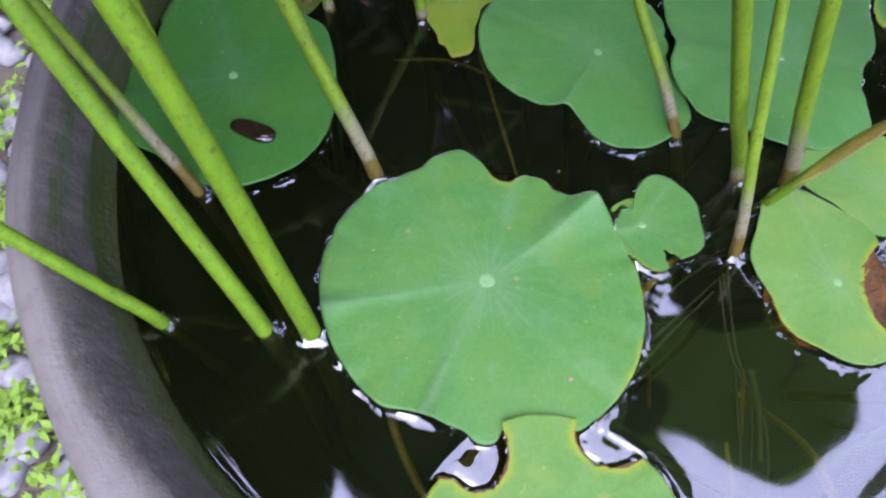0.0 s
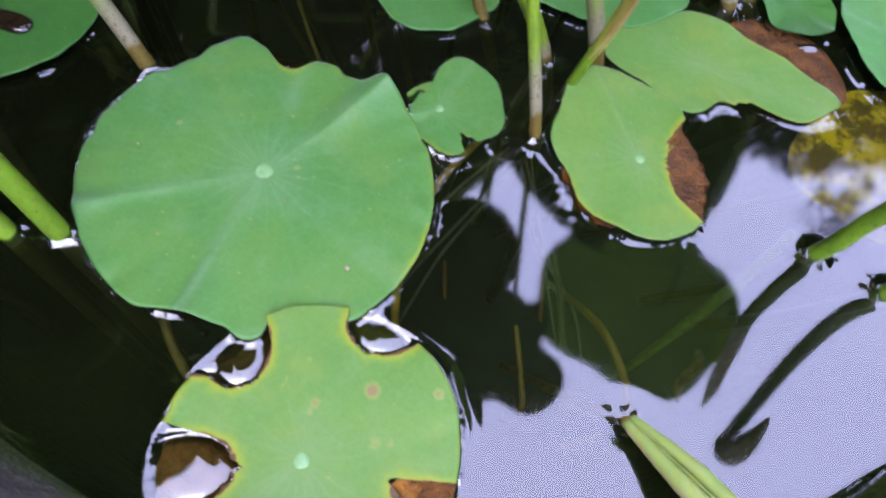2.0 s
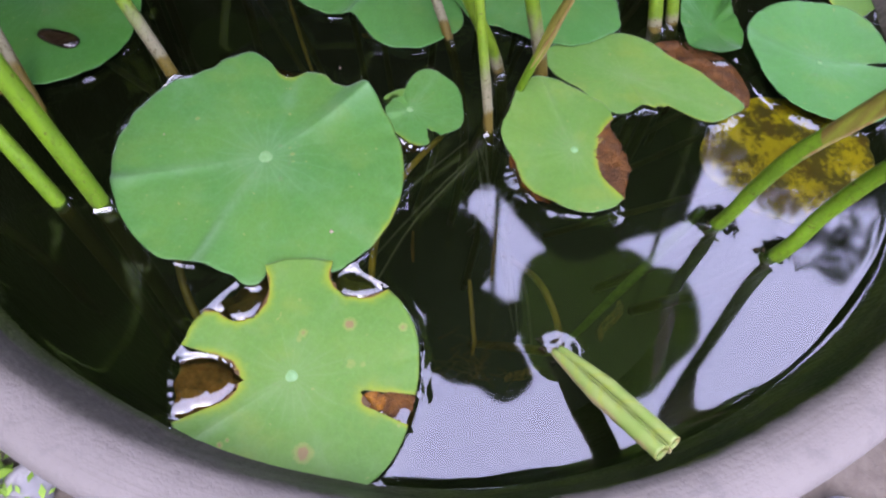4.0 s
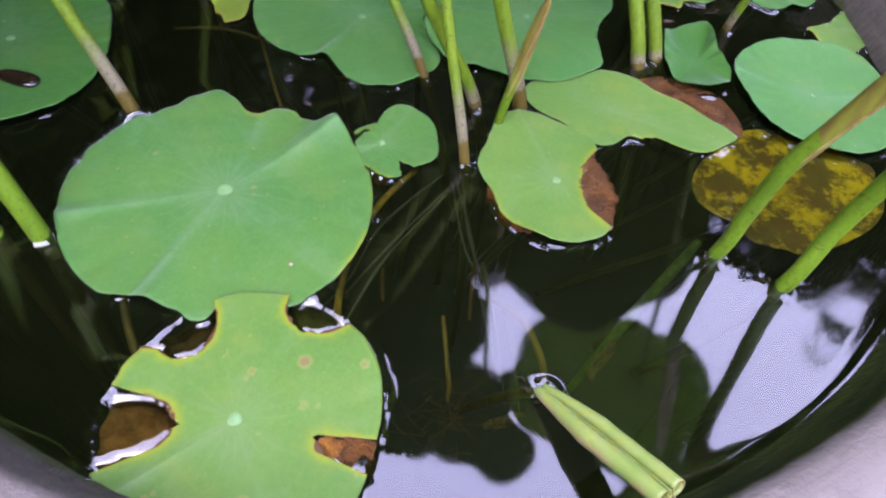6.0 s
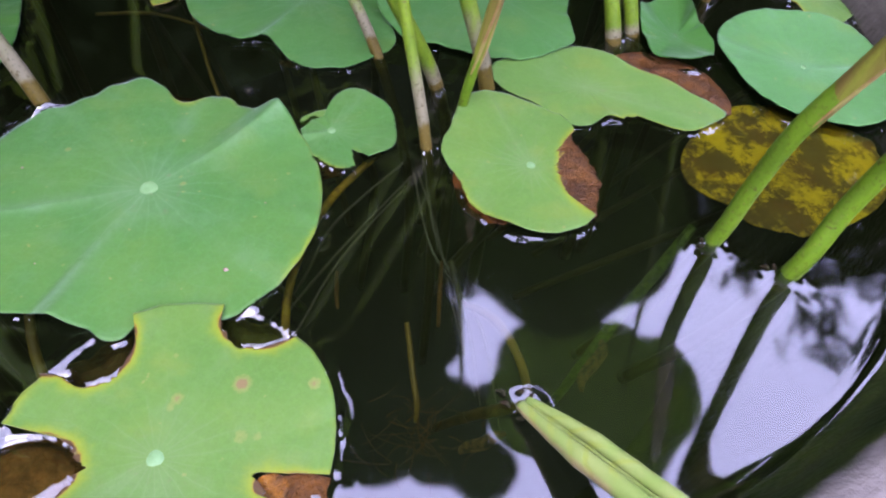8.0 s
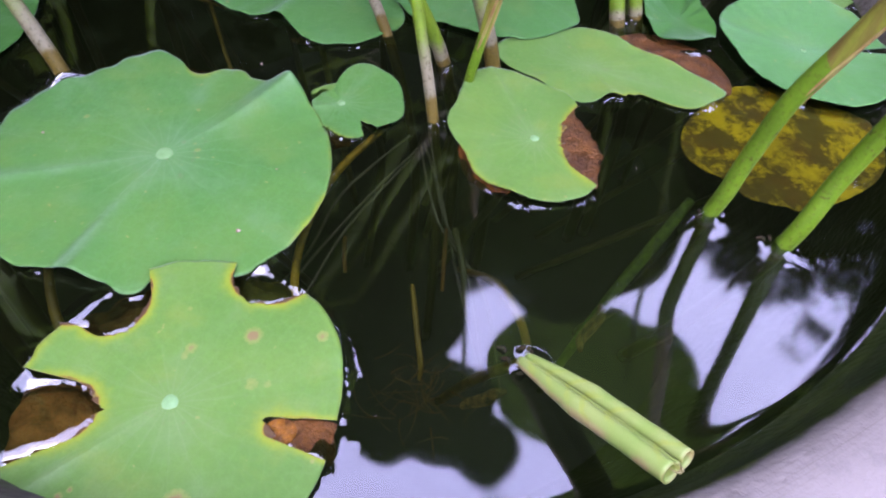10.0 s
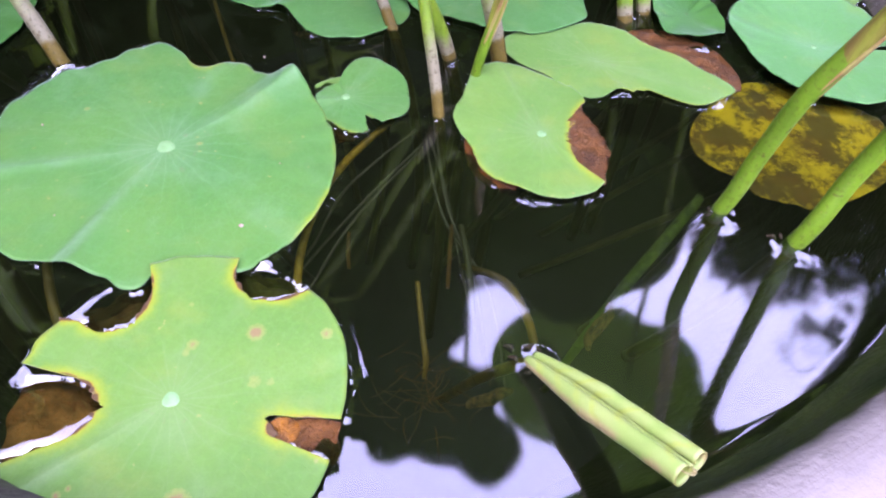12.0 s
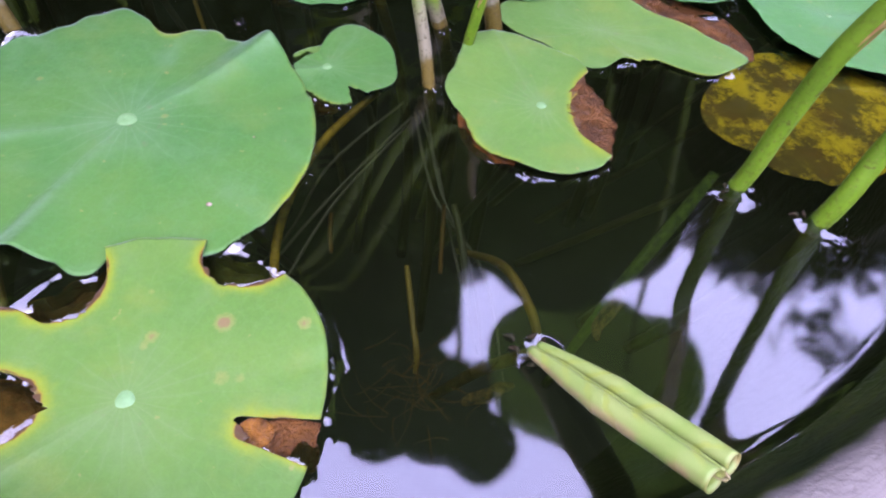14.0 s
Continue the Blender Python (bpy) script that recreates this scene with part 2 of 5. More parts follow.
def stalk_material(name, green, dull):
    """Stalk: UV v is the length in decimetres above the water; grey-brown dried skin near the water."""
    m, ns, ls = material(name)
    uv = ns.new("ShaderNodeUVMap")
    uv.uv_map = "polar"
    sep = ns.new("ShaderNodeSeparateXYZ")
    ls.new(uv.outputs["UV"], sep.inputs[0])
    n1 = noise_tex(ns, ls, 60, 4, 0.6, stretch=(3, 3, 0.6))
    n2 = noise_tex(ns, ls, 500, 3, 0.6)
    at = ns.new("ShaderNodeAttribute")
    at.attribute_name = "wear"
    col = mix_colour(ns, ls, ramp(ns, ls, n1, 0.3, 0.7), green, dull)
    w = maths(ns, ls, "ADD", at.outputs["Fac"], maths(ns, ls, "MULTIPLY", maths(ns, ls, "SUBTRACT", n1, 0.5), 0.6))
    col = mix_colour(ns, ls, ramp(ns, ls, w, 0.2, 0.75), col, (0.092, 0.085, 0.050))
    tide = maths(ns, ls, "ADD", at.outputs["Fac"], maths(ns, ls, "MULTIPLY", maths(ns, ls, "SUBTRACT", n1, 0.5), 0.15))
    col = mix_colour(ns, ls, ramp(ns, ls, tide, 0.92, 1.0), col, (0.050, 0.037, 0.006))
    col = mix_colour(ns, ls, maths(ns, ls, "MULTIPLY", ramp(ns, ls, n2, 0.54, 0.66), maths(ns, ls, "ADD", 0.34, maths(ns, ls, "MULTIPLY", at.outputs["Fac"], 0.5), True)), col, (0.030, 0.024, 0.006))
    col = mix_colour(ns, ls, ramp(ns, ls, at.outputs["Fac"], 1.4, 1.9), col, (0.026, 0.022, 0.006))
    prick = noise_tex(ns, ls, 260, 2, 0.5)
    col = mix_colour(ns, ls, maths(ns, ls, "MULTIPLY", ramp(ns, ls, prick, 0.66, 0.72), 0.7), col, (0.034, 0.026, 0.008))
    fleck = noise_tex(ns, ls, 900, 2, 0.5)
    col = mix_colour(ns, ls, maths(ns, ls, "MULTIPLY", ramp(ns, ls, fleck, 0.62, 0.7), 0.35), col, (0.12, 0.10, 0.045))
    surface(m, ns, ls, col, 0.5, maths(ns, ls, "ADD", n2, n1), 0.5, 0.0006, 0.09)
    return m


STALK = stalk_material("lotus_stalk", (0.070, 0.112, 0.005), (0.050, 0.086, 0.005))
STALK_BRIGHT = stalk_material("young_stalk", (0.068, 0.124, 0.005), (0.050, 0.096, 0.005))
NODE_MAT = plain_material("leaf_node", (0.090, 0.172, 0.064), (0.075, 0.148, 0.048), 300, 0.6)


def roll_material():
    """Skin of the rolled leaf: UV u runs round the scroll, v along it; slanting faint bands, a brownish pink margin."""
    m, ns, ls = material("young_rolled_leaf")
    uv = ns.new("ShaderNodeUVMap")
    uv.uv_map = "polar"
    sep = ns.new("ShaderNodeSeparateXYZ")
    ls.new(uv.outputs["UV"], sep.inputs[0])
    u, v = sep.outputs["X"], sep.outputs["Y"]
    n1, n2 = noise_tex(ns, ls, 70, 4, 0.6), noise_tex(ns, ls, 420, 3, 0.6)
    slant = maths(ns, ls, "ADD", maths(ns, ls, "MULTIPLY", v, 46.0), maths(ns, ls, "ADD", maths(ns, ls, "MULTIPLY", u, 14.0), maths(ns, ls, "MULTIPLY", n1, 9.0)))
    band = maths(ns, ls, "MULTIPLY", ramp(ns, ls, maths(ns, ls, "SINE", slant), 0.3, 1.0), ramp(ns, ls, n1, 0.38, 0.62))
    flank = maths(ns, ls, "MULTIPLY", ramp(ns, ls, maths(ns, ls, "COSINE", maths(ns, ls, "MULTIPLY", maths(ns, ls, "SUBTRACT", u, 0.50), 9.0)), 0.45, 1.0), ramp(ns, ls, n1, 0.38, 0.55))
    col = mix_colour(ns, ls, ramp(ns, ls, n1, 0.3, 0.7), (0.100, 0.150, 0.030), (0.130, 0.165, 0.044))
    col = mix_colour(ns, ls, maths(ns, ls, "MULTIPLY", band, 0.5), col, (0.135, 0.160, 0.014))
    col = mix_colour(ns, ls, maths(ns, ls, "MULTIPLY", flank, 0.75), col, (0.17, 0.125, 0.060))
    col = mix_colour(ns, ls, maths(ns, ls, "MULTIPLY", ramp(ns, ls, n2, 0.45, 0.75), 0.3), col, (0.085, 0.135, 0.025))
    tip = ramp(ns, ls, v, 0.988, 1.0)
    col = mix_colour(ns, ls, maths(ns, ls, "MULTIPLY", tip, 0.35), col, (0.13, 0.090, 0.034))
    surface(m, ns, ls, col, 0.5, maths(ns, ls, "ADD", n1, maths(ns, ls, "MULTIPLY", band, -0.4)), 0.5, 0.0008, 0.25)
    return m


BUD = roll_material()
BUD_EDGE = plain_material("rolled_leaf_margin", (0.17, 0.15, 0.04), (0.12, 0.06, 0.02), 120, 0.5)
BUD_FLAP = plain_material("rolled_leaf_tip", (0.20, 0.130, 0.080), (0.13, 0.140, 0.040), 140, 0.5)
BUD_DRY = plain_material("folded_leaf_skin", (0.115, 0.132, 0.014), (0.080, 0.058, 0.014), 60, 0.5, 0.4, 0.001, 0.08, (3, 3, 0.3))
DEAD = plain_material("dead_leaf", (0.052, 0.020, 0.003), (0.020, 0.008, 0.002), 170, 0.12, 1.0, 0.004, 0.08)
DEAD_SUNK = plain_material("dead_leaf_under_water", (0.30, 0.125, 0.032), (0.11, 0.042, 0.010), 105, 0.5, 0.8, 0.004, 0.1)
DEAD_BROWN = plain_material("wet_brown_leaf", (0.078, 0.032, 0.006), (0.024, 0.010, 0.003), 95, 0.35, 1.0, 0.006, 0.16)
DEAD_DIM = plain_material("dead_leaf_in_murk", (0.10, 0.050, 0.012), (0.05, 0.026, 0.008), 110, 0.5, 0.6, 0.003, 0.1)
DEAD_OLIVE = plain_material("olive_leaf_in_murk", (0.085, 0.075, 0.010), (0.050, 0.046, 0.008), 110, 0.5, 0.6, 0.003, 0.1)
DEAD_BRIGHT = plain_material("rusty_leaf_margin", (0.17, 0.070, 0.006), (0.055, 0.021, 0.004), 190, 0.25, 1.0, 0.004, 0.4)
SOIL = plain_material("pond_mud", (0.009, 0.010, 0.008), (0.015, 0.016, 0.012), 30, 0.9)
BARK = plain_material("bark", (0.05, 0.04, 0.03), (0.03, 0.025, 0.02), 20, 0.9)
ROOT = plain_material("water_root", (0.055, 0.050, 0.032), (0.08, 0.074, 0.050), 80, 0.7)
LEAF_STALK = plain_material("stalk_in_murk", (0.050, 0.046, 0.012), (0.030, 0.028, 0.010), 60, 0.6)
SUNK_STALK = plain_material("sunken_stalk", (0.19, 0.120, 0.012), (0.095, 0.058, 0.010), 60, 0.6)
SUNK_GREEN = plain_material("sunken_green_stalk", (0.10, 0.160, 0.008), (0.040, 0.070, 0.006), 260, 0.7, 1.0, 0.003)
SUNK_YELLOW = plain_material("sunken_yellow_stalk", (0.44, 0.27, 0.008), (0.18, 0.10, 0.010), 150, 0.6)
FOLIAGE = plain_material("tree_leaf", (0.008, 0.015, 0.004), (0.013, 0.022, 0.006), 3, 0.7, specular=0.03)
STONE = plain_material("gravel_stone", (0.186, 0.180, 0.180), (0.112, 0.108, 0.112), 40, 0.8)
MOSS = plain_material("moss_leaf", (0.087, 0.161, 0.007), (0.124, 0.198, 0.012), 60, 0.7)
CHAFF = plain_material("pale_chaff", (0.17, 0.14, 0.10), (0.12, 0.09, 0.06), 300, 0.8)
ROT = plain_material("wet_rotten_leaf", (0.040, 0.021, 0.009), (0.018, 0.010, 0.005), 150, 0.12, 1.0, 0.004, 0.4)
LITTER = plain_material("rotting_leaf_scrap", (0.20, 0.115, 0.020), (0.030, 0.026, 0.008), 420, 0.8, 1.0, 0.004)
WEED = plain_material("dark_weed", (0.008, 0.010, 0.003), (0.014, 0.009, 0.004), 200, 0.8, specular=0.1)
BEAD = plain_material("murky_water_bead", (0.010, 0.006, 0.003), (0.006, 0.004, 0.002), 60, 0.05, 0.02, 0.0002, 0.5)
EARTH = plain_material("earth", (0.045, 0.036, 0.026), (0.075, 0.062, 0.048), 14, 0.95, 0.8, 0.01)


def pot_material():
    m, ns, ls = material("weathered_concrete")
    big = noise_tex(ns, ls, 5, 5, 0.6)
    streak = noise_tex(ns, ls, 14, 4, 0.65, stretch=(1, 1, 7))
    grain = noise_tex(ns, ls, 260, 3, 0.6)
    pores = noise_tex(ns, ls, 70, 4, 0.7)
    col = mix_colour(ns, ls, ramp(ns, ls, big, 0.3, 0.7), (0.098, 0.088, 0.079), (0.066, 0.059, 0.053))
    col = mix_colour(ns, ls, maths(ns, ls, "MULTIPLY", ramp(ns, ls, pores, 0.55, 0.72), 0.35), col, (0.052, 0.047, 0.045))
    uv = ns.new("ShaderNodeUVMap")
    uv.uv_map = "polar"
    sep = ns.new("ShaderNodeSeparateXYZ")
    ls.new(uv.outputs["UV"], sep.inputs[0])
    # darkens the pot's left side: shade from the standing leaves put into the colour
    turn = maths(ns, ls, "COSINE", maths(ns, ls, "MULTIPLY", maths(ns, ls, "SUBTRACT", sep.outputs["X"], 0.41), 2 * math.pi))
    left_shade = maths(ns, ls, "MULTIPLY", maths(ns, ls, "MULTIPLY", turn, 0.36), ramp(ns, ls, sep.outputs["Y"], 0.0, 0.3))
    shaded_level = maths(ns, ls, "ADD", sep.outputs["Y"], left_shade)
    # damp and algae stains together with that painted shade, broken up by streaks
    damp_shade = maths(ns, ls, "ADD", shaded_level, maths(ns, ls, "MULTIPLY", maths(ns, ls, "SUBTRACT", streak, 0.5), 0.7))
    col = mix_colour(ns, ls, maths(ns, ls, "MULTIPLY", ramp(ns, ls, damp_shade, 0.15, 0.6), 0.85), col, (0.026, 0.024, 0.018))
    col = mix_colour(ns, ls, ramp(ns, ls, damp_shade, 0.66, 0.86), col, (0.020, 0.030, 0.007))
    run = noise_tex(ns, ls, 1.0, 5, 0.7, "UV", (240, 2.2, 1))
    inner = maths(ns, ls, "MULTIPLY", ramp(ns, ls, sep.outputs["Y"], 0.15, 0.45), ramp(ns, ls, run, 0.42, 0.66))
    col = mix_colour(ns, ls, maths(ns, ls, "MULTIPLY", inner, 0.45), col, (0.080, 0.071, 0.060))
    col = mix_colour(ns, ls, ramp(ns, ls, damp_shade, 0.70, 0.88), col, (0.018, 0.026, 0.006))
    # a coat of wet algae on one side of the inner wall, up to the rim's edge
    side = ramp(ns, ls, maths(ns, ls, "COSINE", maths(ns, ls, "MULTIPLY", maths(ns, ls, "SUBTRACT", sep.outputs["X"], 0.87), 2 * math.pi)), 0.50, 0.88)
    place = ns.new("ShaderNodeNewGeometry")
    split = ns.new("ShaderNodeSeparateXYZ")
    ls.new(place.outputs["Position"], split.inputs[0])
    height = maths(ns, ls, "ADD", split.outputs["Z"], maths(ns, ls, "MULTIPLY", maths(ns, ls, "SUBTRACT", pores, 0.5), 0.010))
    algae = maths(ns, ls, "MULTIPLY", maths(ns, ls, "MULTIPLY", side, maths(ns, ls, "SUBTRACT", 1.0, ramp(ns, ls, height, 0.0365, 0.0415))), ramp(ns, ls, sep.outputs["Y"], 0.25, 0.40))
    slime = mix_colour(ns, ls, ramp(ns, ls, noise_tex(ns, ls, 1.0, 5, 0.7, "UV", (60, 9, 1)), 0.35, 0.68), (0.005, 0.012, 0.001), (0.020, 0.031, 0.003))
    slime = mix_colour(ns, ls, ramp(ns, ls, grain, 0.62, 0.75), slime, (0.045, 0.050, 0.012))
    col = mix_colour(ns, ls, algae, col, slime)
    stain = noise_tex(ns, ls, 1.0, 5, 0.7, "UV", (9, 46.0, 1))
    col = mix_colour(ns, ls, maths(ns, ls, "MULTIPLY", ramp(ns, ls, stain, 0.48, 0.70), 0.45), col, (0.054, 0.045, 0.036))
    rough = maths(ns, ls, "SUBTRACT", 0.9, maths(ns, ls, "MULTIPLY", maths(ns, ls, "MAXIMUM", algae, ramp(ns, ls, damp_shade, 0.72, 0.95)), 0.5))
    surface(m, ns, ls, col, rough, maths(ns, ls, "ADD", grain, maths(ns, ls, "MULTIPLY", pores, 1.5)), 0.55, 0.0016, 0.15)
    return m


CONCRETE = pot_material()


def water_material():
    """Still pond water: a mirror by Fresnel over tinted clear water."""
    m, ns, ls = material("pond_water")
    clear = ns.new("ShaderNodeBsdfTransparent")
    clear.inputs["Color"].default_value = (0.39, 0.45, 0.345, 1)
    gloss = ns.new("ShaderNodeBsdfGlossy")
    gloss.inputs["Roughness"].default_value = 0.05
    gloss.inputs["Color"].default_value = (1, 1, 1, 1)
    fres = ns.new("ShaderNodeFresnel")
    fres.inputs["IOR"].default_value = 1.62
    silt = ns.new("ShaderNodeBsdfDiffuse")
    silt.inputs["Color"].default_value = (0.17, 0.21, 0.07, 1)
    murk = ns.new("ShaderNodeMixShader")
    murk.inputs[0].default_value = 0.007
    ls.new(clear.outputs[0], murk.inputs[1])
    ls.new(silt.outputs[0], murk.inputs[2])
    mx = ns.new("ShaderNodeMixShader")
    ls.new(fres.outputs[0], mx.inputs[0])
    ls.new(murk.outputs[0], mx.inputs[1])
    ls.new(gloss.outputs[0], mx.inputs[2])
    out = ns.new("ShaderNodeOutputMaterial")
    ls.new(mx.outputs[0], out.inputs["Surface"])
    return m


WATER = water_material()

# ---- building helpers ----


def mesh_of(name, verts, faces, mat, smooth=True, uvs=None, wear=None):
    me = bpy.data.meshes.new(name)
    me.from_pydata([tuple(v) for v in verts], [], faces)
    me.materials.append(mat)
    if smooth:
        me.polygons.foreach_set("use_smooth", [True] * len(me.polygons))
    if uvs is not None:
        layer = me.uv_layers.new(name="polar")
        idx = np.empty(len(me.loops), dtype=np.int32)
        me.loops.foreach_get("vertex_index", idx)
        layer.data.foreach_set("uv", np.asarray(uvs, dtype=np.float32)[idx].ravel())
    if wear is not None:
        me.attributes.new("wear", "FLOAT", "POINT").data.foreach_set("value", np.asarray(wear, dtype=np.float32))
    me.update()
    return me


def thing(name, label, category, group="", at=(0, 0, 0)):
    ob = tagged(new(name), label, category, group)
    ob.location = at
    return ob


def part(name, me, parent, label=""):
    """Links a mesh, given in the world's coordinates, under a thing or a part."""
    ob = new(name, me)
    ob.parent = parent
    top = parent
    shift = Vector(parent.location)
    while top.parent:
        top = top.parent
        shift += Vector(top.location)
    ob.location = -shift
    if parent.parent:
        ob.location = (0, 0, 0)
    return tagged(ob, label)


def wrap(a):
    return (a + math.pi) % (2 * math.pi) - math.pi


def outline(spec, th):
    """Radius of a leaf at the angles th, in metres: a round, two slow waves, and lobes or bites (angle, millimetres, width, power)."""
    th = np.asarray(th, dtype=float)
    c1, s1, c2, s2 = spec["waves"]
    r = spec["r"] + c1 * np.cos(th) + s1 * np.sin(th) + c2 * np.cos(2 * th) + s2 * np.sin(2 * th)
    more = spec.get("more", ())
    for k in range(len(more) // 2):
        r = r + more[2 * k] * np.cos((k + 3) * th) + more[2 * k + 1] * np.sin((k + 3) * th)
    for a, mm, w, p in spec["lobes"]:
        r = r + mm * np.exp(-np.abs(wrap(th - a) / w) ** p)
    for x, y, a, b, turn in spec.get("bites", ()):
        # where the ray from the node first meets the bite's ellipse
        c, s = math.cos(turn), math.sin(turn)
        px, py = -(x * c + y * s) / a, -(y * c - x * s) / b
        dx, dy = (np.cos(th) * c + np.sin(th) * s) / a, (np.sin(th) * c - np.cos(th) * s) / b
        A, B, C = dx * dx + dy * dy, px * dx + py * dy, px * px + py * py - 1
        disc_ = B * B - A * C
        q = (-B - np.sqrt(np.maximum(disc_, 0))) / A
        r = np.where((disc_ > 0) & (q > 0), np.minimum(r, q), r)
    return np.maximum(r, 4.0) / 1000


def bite_gap(spec, x, y):
    """Distance in metres from the nearest bite's edge at the points x, y (metres from the node), positive in the blade."""
    gap = np.full(np.shape(x), 1.0)
    for bx, by, a, b, turn in spec.get("bites", ()):
        c, s = math.cos(turn), math.sin(turn)
        u, v = x * 1000 - bx, y * 1000 - by
        e = np.hypot((u * c + v * s) / a, (v * c - u * s) / b)
        gap = np.minimum(gap, (e - 1) * min(a, b) * (1 + 0.35 * (max(a, b) / min(a, b) - 1)) / 1000)
    return gap


def blade(spec, mat, segs=280, rings=40, seed=0):
    """A blade as a polar sheet with wavy relief, a slightly rolled margin and thickness."""
    rng = np.random.RandomState(seed)
    th = np.linspace(-math.pi, math.pi, segs, endpoint=False)
    R = outline(spec, th)
    full = np.maximum(outline(dict(spec, bites=()), th), R)
    ragged = spec.get("ragged", 0.0)
    if ragged:
        j = sum(rng.uniform(-1, 1) * np.sin(k * th + rng.uniform(0, 6.3)) / (k ** 0.35) for k in range(13, 60, 5))
        R = R + ragged * 0.0003 * j
    if "bites" in spec:
        gnawed = (R < full - 0.0004) * sum(np.sin(k * th + 1.7 * np.sin(7 * th + k) + rng.uniform(0, 6.3)) / (k / 23) ** 0.8 for k in (13, 19, 31, 53, 89))
        R = R + 0.00105 * gnawed
    for a, wd, amount in spec.get("dead", ()):
        bite = np.exp(-np.abs(wrap(th - a) / wd) ** 4) * amount ** 3 * spec.get("torn", 0.5)
        R = R + 0.0010 * bite * sum(np.sin(k * th + 2.5 * np.sin(5 * th + k) + rng.uniform(0, 6.3)) / (k / 14) ** 0.9 for k in (11, 17, 29, 47, 73))
    cx, cy = spec["at"]
    z0 = spec.get("z", 0.001)
    ph = rng.uniform(0, 6.28, 6)
    verts, uvs, wear, bloom, scar = [(cx, cy, z0)], [(0.5, 0.0)], [0.0], [0.6], [0.0]
    creases = spec.get("creases", ())
    dead = spec.get("dead", ())
    spots = spec.get("spots", ())
    lifts = spec.get("lifts", ())
    wave = spec.get("wave", 0.0016)
    droop = spec.get("cup", 0.0)
    rs = np.linspace(0, 1, rings + 1)[1:] ** 0.85
    for f in rs:
        rr = R * f
        x, y = cx + rr * np.cos(th), cy + rr * np.sin(th)
        g = rr / full
        z = z0 + wave * g ** 2.5 * (np.sin(3 * th + ph[0]) * 0.5 + np.sin(5 * th + ph[1]) * 0.35 + np.sin(9 * th + ph[2]) * 0.2 + 0.5)
        z += 0.0003 * (1 - g) * g ** 2.5 * (np.cos(17 * th + ph[3]) + np.cos(23 * th + ph[4]) * np.sin(2 * th + ph[5])) + droop * g ** 2 + 0.0005 * min(1.0, (spec["r"] / 84) ** 2.5) * g ** 8 * (np.sin(19 * th + ph[1]) + np.sin(31 * th + ph[4]))
        w, b, sc = np.zeros_like(th), np.zeros_like(th), np.zeros_like(th)
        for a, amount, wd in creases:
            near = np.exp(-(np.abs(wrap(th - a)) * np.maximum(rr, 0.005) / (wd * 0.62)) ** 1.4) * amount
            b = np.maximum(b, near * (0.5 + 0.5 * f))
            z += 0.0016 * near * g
        for a, mm, wd in lifts:
            z += mm / 1000 * np.exp(-np.abs(wrap(th - a) / wd) ** 1.6) * g ** 2.4
        for a, wd, amount in dead:
            near = np.exp(-(R - rr) / spec.get("halo", 0.0030))
            w = np.maximum(w, amount * near * np.exp(-np.abs(wrap(th - a) / wd) ** 4))
        if "bites" in spec:
            w = np.maximum(w, spec.get("scorched", 1.0) * np.exp(-np.maximum(bite_gap(spec, x - cx, y - cy), 0) / spec.get("halo", 0.0030)))
        for sx, sy, sr, amount in spots:
            sc = np.maximum(sc, amount * np.exp(-(((x - cx) * 1000 - sx) ** 2 + ((y - cy) * 1000 - sy) ** 2) / sr ** 2))
        for k in range(segs):
            verts.append((x[k], y[k], z[k]))
            uvs.append((k / segs, f))
            wear.append(w[k])
            bloom.append(b[k])
            scar.append(sc[k])
    faces = [(0, 1 + k, 1 + (k + 1) % segs) for k in range(segs)]
    for i in range(rings - 1):
        a, b = 1 + i * segs, 1 + (i + 1) * segs
        faces += [(a + k, b + k, b + (k + 1) % segs, a + (k + 1) % segs) for k in range(segs)]
    me = mesh_of("blade", verts, faces, mat, uvs=uvs, wear=wear)
    me.attributes.new("bloom", "FLOAT", "POINT").data.foreach_set("value", np.asarray(bloom, dtype=np.float32))
    me.attributes.new("scar", "FLOAT", "POINT").data.foreach_set("value", np.asarray(scar, dtype=np.float32))
    return me


def thick(ob, t=0.0005):
    s = ob.modifiers.new("thickness", "SOLIDIFY")
    s.thickness, s.offset = t, -1.0
    return ob


